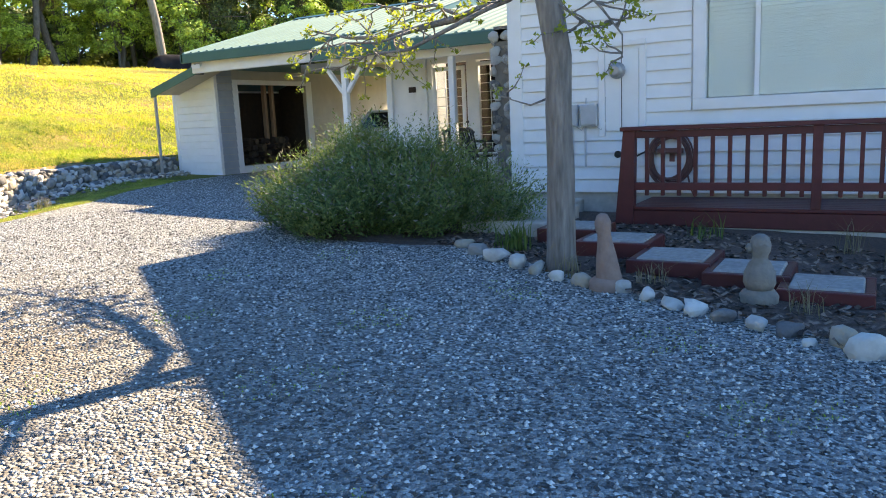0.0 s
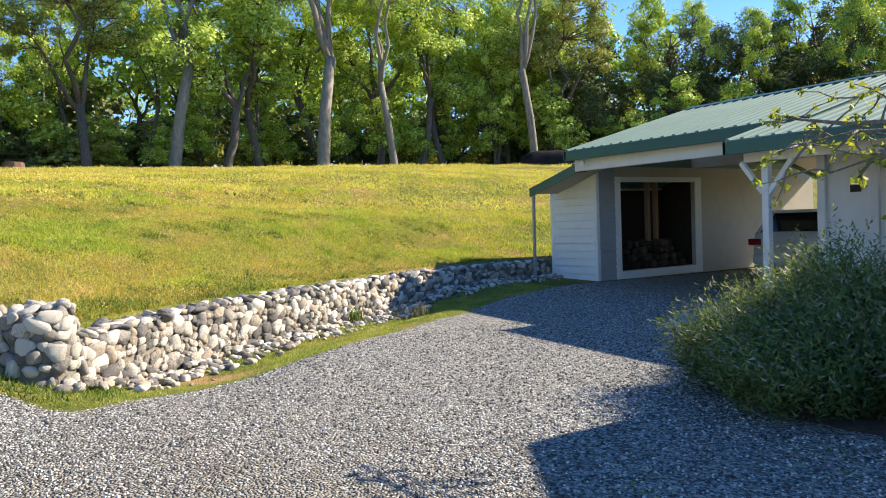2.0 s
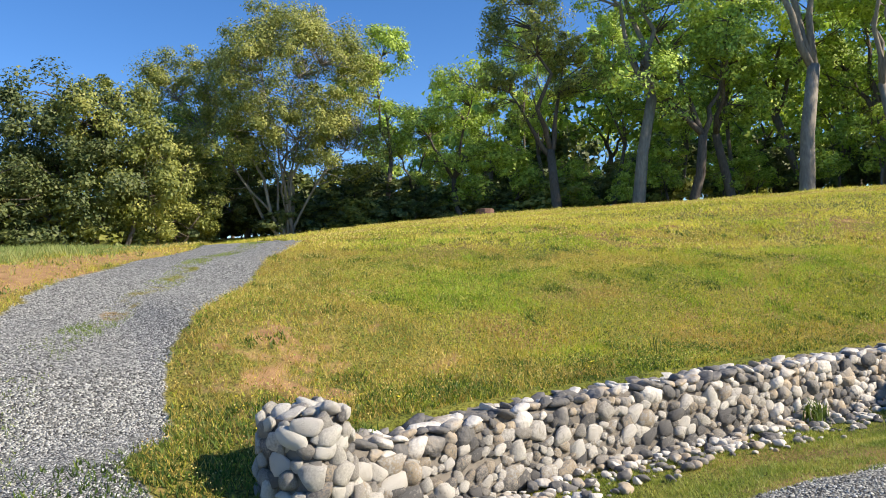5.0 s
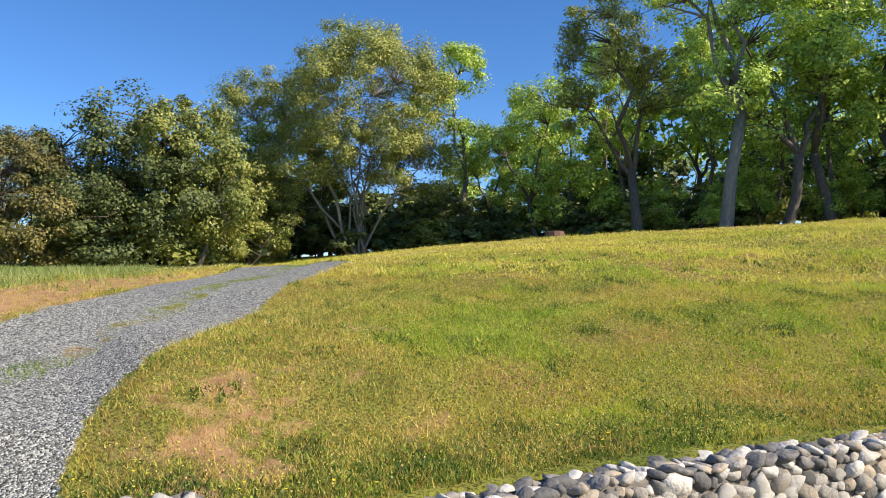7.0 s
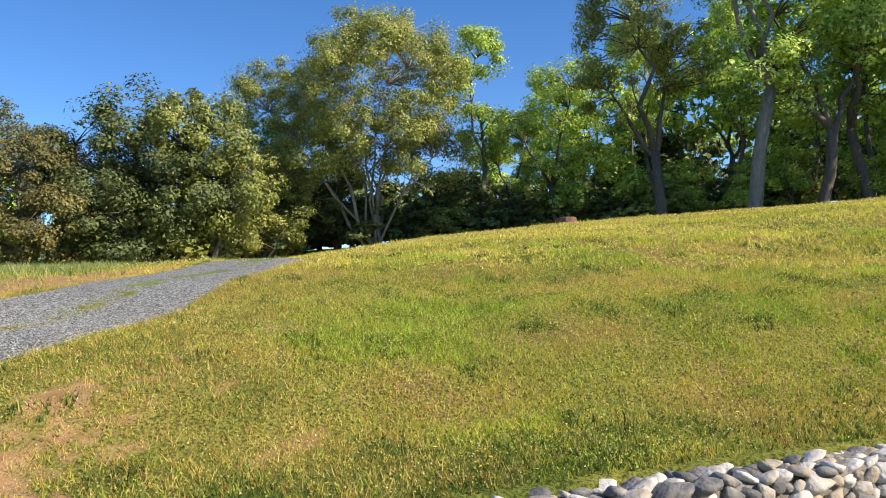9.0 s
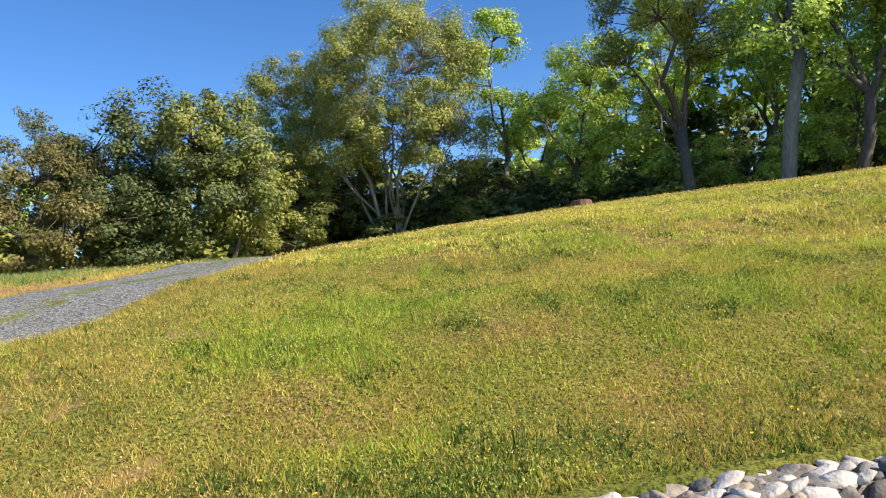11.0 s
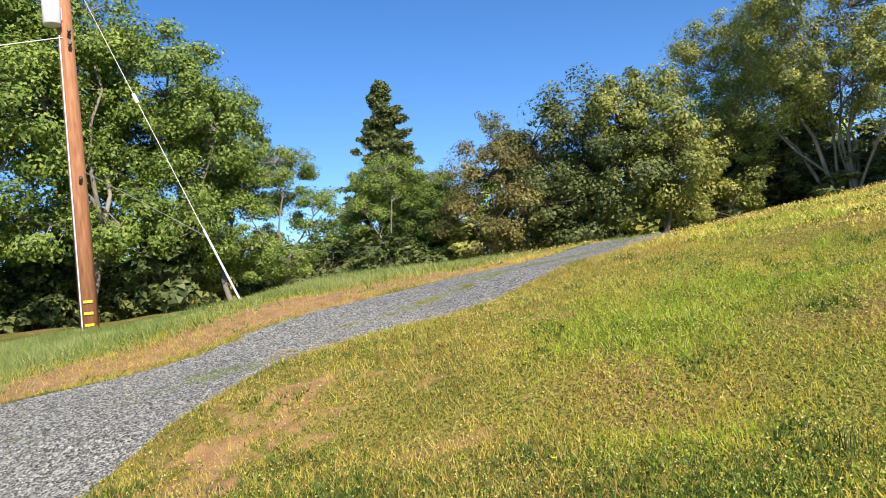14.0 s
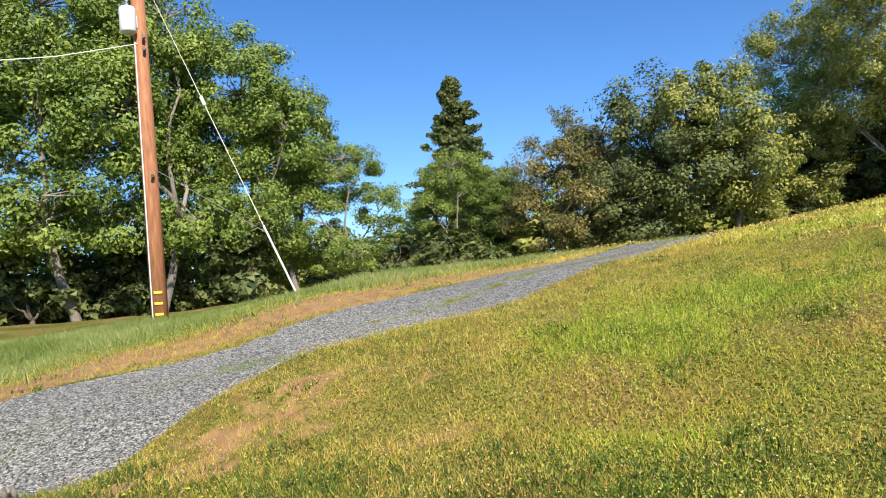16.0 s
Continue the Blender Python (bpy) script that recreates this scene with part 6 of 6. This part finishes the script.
def blades(name, label, xs, ys, heights, width, material, seed, per=3):
    nr = np.random.RandomState(seed)
    n = len(xs)
    x, y, h = np.repeat(xs, per), np.repeat(ys, per), np.repeat(heights, per) * nr.uniform(0.5, 1.2, n * per)
    x, y = x + nr.normal(0, 0.02, n * per), y + nr.normal(0, 0.02, n * per)
    z = ground_height(x, y) - 0.01
    a = nr.uniform(0, 2 * math.pi, n * per)
    w = width * nr.uniform(0.6, 1.4, n * per)
    tilt = nr.normal(0, 0.5, (n * per, 2))
    v = np.empty((n * per, 3, 3))
    v[:, 0] = np.stack([x - np.cos(a) * w, y - np.sin(a) * w, z], 1)
    v[:, 1] = np.stack([x + np.cos(a) * w, y + np.sin(a) * w, z], 1)
    v[:, 2] = np.stack([x + tilt[:, 0] * h, y + tilt[:, 1] * h, z + h], 1)
    return tagged(part(name, (v.reshape(-1, 3).tolist(), np.arange(n * per * 3).reshape(-1, 3).tolist()), material), label, "grass", kind="stuff")


def scatter(n, x0, x1, y0, y1, seed, keep):
    nr = np.random.RandomState(seed)
    x, y = nr.uniform(x0, x1, n), nr.uniform(y0, y1, n)
    k = keep(x, y) > nr.rand(n)
    return x[k], y[k], nr


def meadow(x, y):
    s = line_distance(x, y, WALL_LINE, True)
    return (gravel_mask(x, y) < 0.45) * (s > 0.3) * (1 - 0.85 * soil_mask(x, y))


def lumpy(x, y):
    return 0.5 + 0.5 * np.sin(x * 1.9 + 1.3 * np.sin(y * 1.1)) * np.sin(y * 1.7 + 0.9 * np.sin(x * 0.8))


GOLD = field_colour("dry_meadow_grass", [(0.32, 0.22, 0.065), (0.56, 0.42, 0.11), (0.74, 0.58, 0.18)], 2.0)
FRESH = field_colour("fresh_green_grass", [(0.18, 0.33, 0.025), (0.36, 0.5, 0.05), (0.54, 0.62, 0.1)], 1.6)


def patch(x, y):
    """Where the grass is lush (towards 1) or dry (towards 0)."""
    a = np.sin(x * 0.9 + 1.7 * np.sin(y * 0.55)) * np.sin(y * 0.8 - 1.1 * np.sin(x * 0.6 + 1))
    b = np.sin(x * 2.7 + 2 * np.sin(y * 1.9)) * np.sin(y * 2.3 + x * 0.7)
    lush = np.exp(-(((x + 15.6) / 1.9) ** 2 + ((y - 4.5) / 0.8) ** 2))
    drive = np.abs(line_distance(x, y, ROAD_LINE))
    dry = np.exp(-((drive - 1.7) / 0.7) ** 2) * 0.7 + np.exp(-(((x + 12.4) / 2.4) ** 2 + ((y - 3.5) / 1.6) ** 2))
    return np.clip(0.45 + 0.22 * a + 0.2 * b + 0.6 * lush - 0.6 * dry, 0, 1)


x, y, nr = scatter(100000, -20, -9.8, -3, 13.5, 1, lambda x, y: meadow(x, y) * (0.35 + 0.65 * smooth01((patch(x, y) - 0.12) / 0.3)))
blades("meadow_grass", "short green and yellow spring meadow grass", x, y, 0.035 + 0.045 * lumpy(x, y), 0.0045, GRASS, 2)
x, y, nr = scatter(120000, -24, -9.8, -6, 13.5, 31, lambda x, y: meadow(x, y) * smooth01((0.42 - patch(x, y)) / 0.15))
blades("dry_grass", "straw-coloured dry grass patches on the slope", x, y, 0.03 + 0.07 * nr.rand(len(x)), 0.004, GOLD, 32)
x, y, nr = scatter(70000, -24, -9.8, -6, 13.5, 33, lambda x, y: meadow(x, y) * smooth01((patch(x, y) - 0.55) / 0.15))
blades("fresh_grass", "lush bright green grass patches on the slope", x, y, 0.05 + 0.09 * nr.rand(len(x)), 0.005, FRESH, 34)
x, y, nr = scatter(50000, -24, -9.8, -6, 13.5, 35, lambda x, y: meadow(x, y) * (np.sin(x * 3.1 + 2 * np.sin(y * 2.2)) * np.sin(y * 3.7 - x) > 0.62))
blades("meadow_weeds", "dark green leafy weeds among the grass", x, y, 0.03 + 0.06 * nr.rand(len(x)), 0.013, CLOVER, 36, 4)


def specks(name, label, xs, ys, lo, hi, size, material, seed):
    """Small leaves and seed heads held among the blades."""
    nr = np.random.RandomState(seed)
    n = len(xs)
    p = np.stack([xs, ys, ground_height(xs, ys) + nr.uniform(lo, hi, n)], 1)
    face = np.array((0, 0, 0.5)) + nr.normal(0, 0.6, (n, 3))
    face /= np.linalg.norm(face, axis=1)[:, None]
    a = np.cross(face, nr.normal(0, 1, (n, 3)))
    a /= np.maximum(1e-6, np.linalg.norm(a, axis=1))[:, None]
    b = np.cross(face, a)
    q = (size * nr.uniform(0.5, 1.4, n))[:, None]
    v = np.stack([p - a * q, p + a * q * 0.4 + b * q * 0.8, p + a * q * 0.8 - b * q * 0.6], 1)
    return tagged(part(name, (v.reshape(-1, 3).tolist(), np.arange(n * 3).reshape(-1, 3).tolist()), material), label, "grass", kind="stuff")


HEADS = field_colour("grass_seed_heads", [(0.42, 0.25, 0.09), (0.62, 0.49, 0.14), (0.76, 0.66, 0.28)], 1.1, 0.25)
WEED = field_colour("low_weed_leaves", [(0.06, 0.12, 0.018), (0.19, 0.29, 0.035), (0.42, 0.48, 0.08)], 1.4, 0.25)
x, y, nr = scatter(170000, -21, -9.8, -6, 13.5, 51, lambda x, y: meadow(x, y) * (0.35 + 0.65 * lumpy(x * 1.3 + 1, y * 1.5)))
specks("seed_heads", "straw and rusty seed heads over the meadow", x, y, 0.035, 0.09, 0.008, HEADS, 52)
x, y, nr = scatter(210000, -19, -9.8, -4, 13.5, 53, lambda x, y: meadow(x, y) * (0.3 + 0.7 * lumpy(x * 2.3, y * 1.9 + 2)) * (0.3 + 0.7 * smooth01((patch(x, y) - 0.12) / 0.3)))
specks("low_weeds", "small green weed leaves low among the grass", x, y, 0.015, 0.06, 0.012, WEED, 54)
x, y, nr = scatter(120000, -42, -20, -12, 30, 55, meadow)
specks("seed_heads", "straw-coloured seed heads up the slope", x, y, 0.06, 0.12, 0.018, HEADS, 56)
x, y, nr = scatter(14000, -20, -15.7, 13.5, 27, 37, meadow)
blades("meadow_grass", "short meadow grass behind the store", x, y, 0.05 + 0.07 * lumpy(x, y), 0.008, GRASS, 38)
x, y, nr = scatter(52000, -34, -20, -12, 26, 3, meadow)
blades("meadow_grass", "short green and yellow meadow grass up the slope", x, y, 0.05 + 0.07 * lumpy(x, y), 0.01, UPPER, 4)
x, y, nr = scatter(34000, -56, -34, -14, 46, 5, meadow)
blades("meadow_grass", "meadow grass along the hill crest", x, y, 0.1 + 0.12 * lumpy(x, y), 0.02, UPPER, 6)


VERGE = field_colour("verge_grass", [(0.15, 0.23, 0.04), (0.3, 0.36, 0.08), (0.46, 0.44, 0.14)], 2.2)


def verge(x, y):
    s = line_distance(x, y, WALL_LINE, True)
    return (gravel_mask(x, y) < 0.55) * (s < -0.3) * (s > -2.4) * (0.25 + 0.75 * lumpy(x * 2, y * 2))


x, y, nr = scatter(150000, -15.5, -8, 2.2, 13.0, 7, verge)
blades("verge_grass", "thin mossy grass strip at the wall foot", x, y, 0.02 + 0.03 * lumpy(x, y), 0.005, VERGE, 8)


def near_wall(x, y):
    s = line_distance(x, y, WALL_LINE, True)
    r = -0.525 * (x + 11.36) + 0.85 * (y - 5.1)
    left = (np.hypot(x + 10.0, y - 3.2) < 1.3) * (gravel_mask(x, y) < 0.5)
    return np.maximum((s > 0.3) * np.clip(1.5 - s / 0.9, 0, 1) * lumpy(x * 1.5, y * 1.5), left * 0.5)


x, y, nr = scatter(60000, -16, -9.2, 2.2, 13.0, 9, near_wall)
blades("clover", "dark green clover along the top of the wall", x, y, 0.04 + 0.04 * lumpy(x, y), 0.008, CLOVER, 10)


def bank(x, y):
    d = line_distance(x, y, ROAD_LINE)
    return (gravel_mask(x, y) < 0.3) * (d > 1.7) * np.clip((d - 1.7) / 2.0, 0.06, 1) * (1 - 0.8 * soil_mask(x, y))


x, y, nr = scatter(80000, -27, -8, -11, 1, 11, bank)
blades("roadside_grass", "taller grey-green grass on the bank above the drive", x, y, 0.09 + 0.16 * lumpy(x * 0.7, y * 0.7), 0.009, TALL_GRASS, 12)


def median(x, y):
    d = np.abs(line_distance(x, y, ROAD_LINE))
    return (d < 0.22) * (x < -9.5) * lumpy(x * 2, y * 2)


x, y, nr = scatter(90000, -34, -9.5, -1.5, 3.2, 13, median)
blades("median_weeds", "sparse weeds between the wheel tracks", x, y, 0.02 + 0.03 * lumpy(x, y), 0.006, TALL_GRASS, 14, 2)

PETAL = surface("yellow_petals", [(0.7, 0.55, 0.02), (0.85, 0.7, 0.05)], scale=9, rough=0.6, bump=0.0)
x, y, nr = scatter(5200, -30, -10.5, -3, 13, 15, lambda x, y: meadow(x, y) * (0.12 + 0.88 * (lumpy(x * 0.6 + 2, y * 0.6) > 0.72)))
v, f = [], []
for px, py in zip(x, y):
    z = gz(px, py) + nr.uniform(0.08, 0.14)
    s = nr.uniform(0.008, 0.019)
    k = len(v)
    v += [(px + s * math.cos(a), py + s * math.sin(a), z + nr.normal(0, 0.003)) for a in (0, 1.26, 2.51, 3.77, 5.03)]
    f.append(tuple(range(k, k + 5)))
tagged(part("meadow_flowers", (v, f), PETAL), "small yellow wildflowers dotting the grass", "flowers", kind="stuff")

PEBBLE = surface("crushed_gravel", [(0.07, 0.073, 0.07), (0.23, 0.24, 0.232), (0.37, 0.38, 0.36), (0.64, 0.65, 0.61)], scale=20, rough=0.85, bump=0.2, spread=0.9, island=True)


def pebbles(name, label, n, x0, x1, y0, y1, seed, lo, hi):
    x, y, nr = scatter(n, x0, x1, y0, y1, seed, lambda x, y: (gravel_mask(x, y) > 0.5) * (1 - 0.8 * dirt_mask(x, y) * lumpy(x * 1.4, y * 1.6 + 1)) * ~((x > -7.0) & (y > np.interp(x, [-7.2, -6.9, -6, -5, -4.3, -3.05, -2.1, -0.95, 6], [9.4, 8.4, 7.95, 7.95, 8.2, 7.45, 6.8, 6.2, 4.9]))) * (y < 13.5))
    m = len(x)
    z = ground_height(x, y)
    s = nr.uniform(lo, hi, m)
    unit = np.array([(1, 0, 0), (0, 1, 0), (-1, 0, 0), (0, -1, 0), (0, 0, 0.8), (0.1, 0.1, -0.5)])
    v = unit[None] * nr.uniform(0.55, 1.25, (m, 6, 1)) * s[:, None, None]
    a = nr.uniform(0, 6.28, m)
    c, q = np.cos(a), np.sin(a)
    w = np.stack([v[:, :, 0] * c[:, None] - v[:, :, 1] * q[:, None], v[:, :, 0] * q[:, None] + v[:, :, 1] * c[:, None], v[:, :, 2]], 2)
    w[:, :, 0] += x[:, None]
    w[:, :, 1] += y[:, None]
    w[:, :, 2] += z[:, None] + 0.2 * s[:, None]
    face = np.array([(0, 1, 4), (1, 2, 4), (2, 3, 4), (3, 0, 4), (1, 0, 5), (2, 1, 5), (3, 2, 5), (0, 3, 5)])
    f = (face[None] + 6 * np.arange(m)[:, None, None]).reshape(-1, 3)
    return tagged(part(name, (w.reshape(-1, 3).tolist(), f.tolist()), PEBBLE), label, "gravel", kind="stuff")


pebbles("gravel", "loose grey crushed gravel in the yard", 46000, -10.5, 0.5, 2.5, 9.5, 21, 0.006, 0.015)
pebbles("gravel", "loose grey crushed gravel on the drive", 18000, -16, -7.5, -0.4, 3.6, 22, 0.005, 0.011)
pebbles("gravel", "loose grey gravel towards the carport", 7000, -14, -6, 9.5, 13.5, 23, 0.008, 0.016)
x, y, nr = scatter(9000, -6, 0.5, 2.5, 8, 25, lambda x, y: (gravel_mask(x, y) > 0.9) * (lumpy(x * 1.9, y * 1.7) > 0.84) * (y < np.interp(x, [-5, -3, -1, 0.5], [7.9, 7.2, 6.0, 5.2])) * 0.7)
blades("yard_weeds", "tiny green weeds sprouting in the gravel", x, y, 0.022 + 0 * x, 0.006, FRESH, 26, 4)
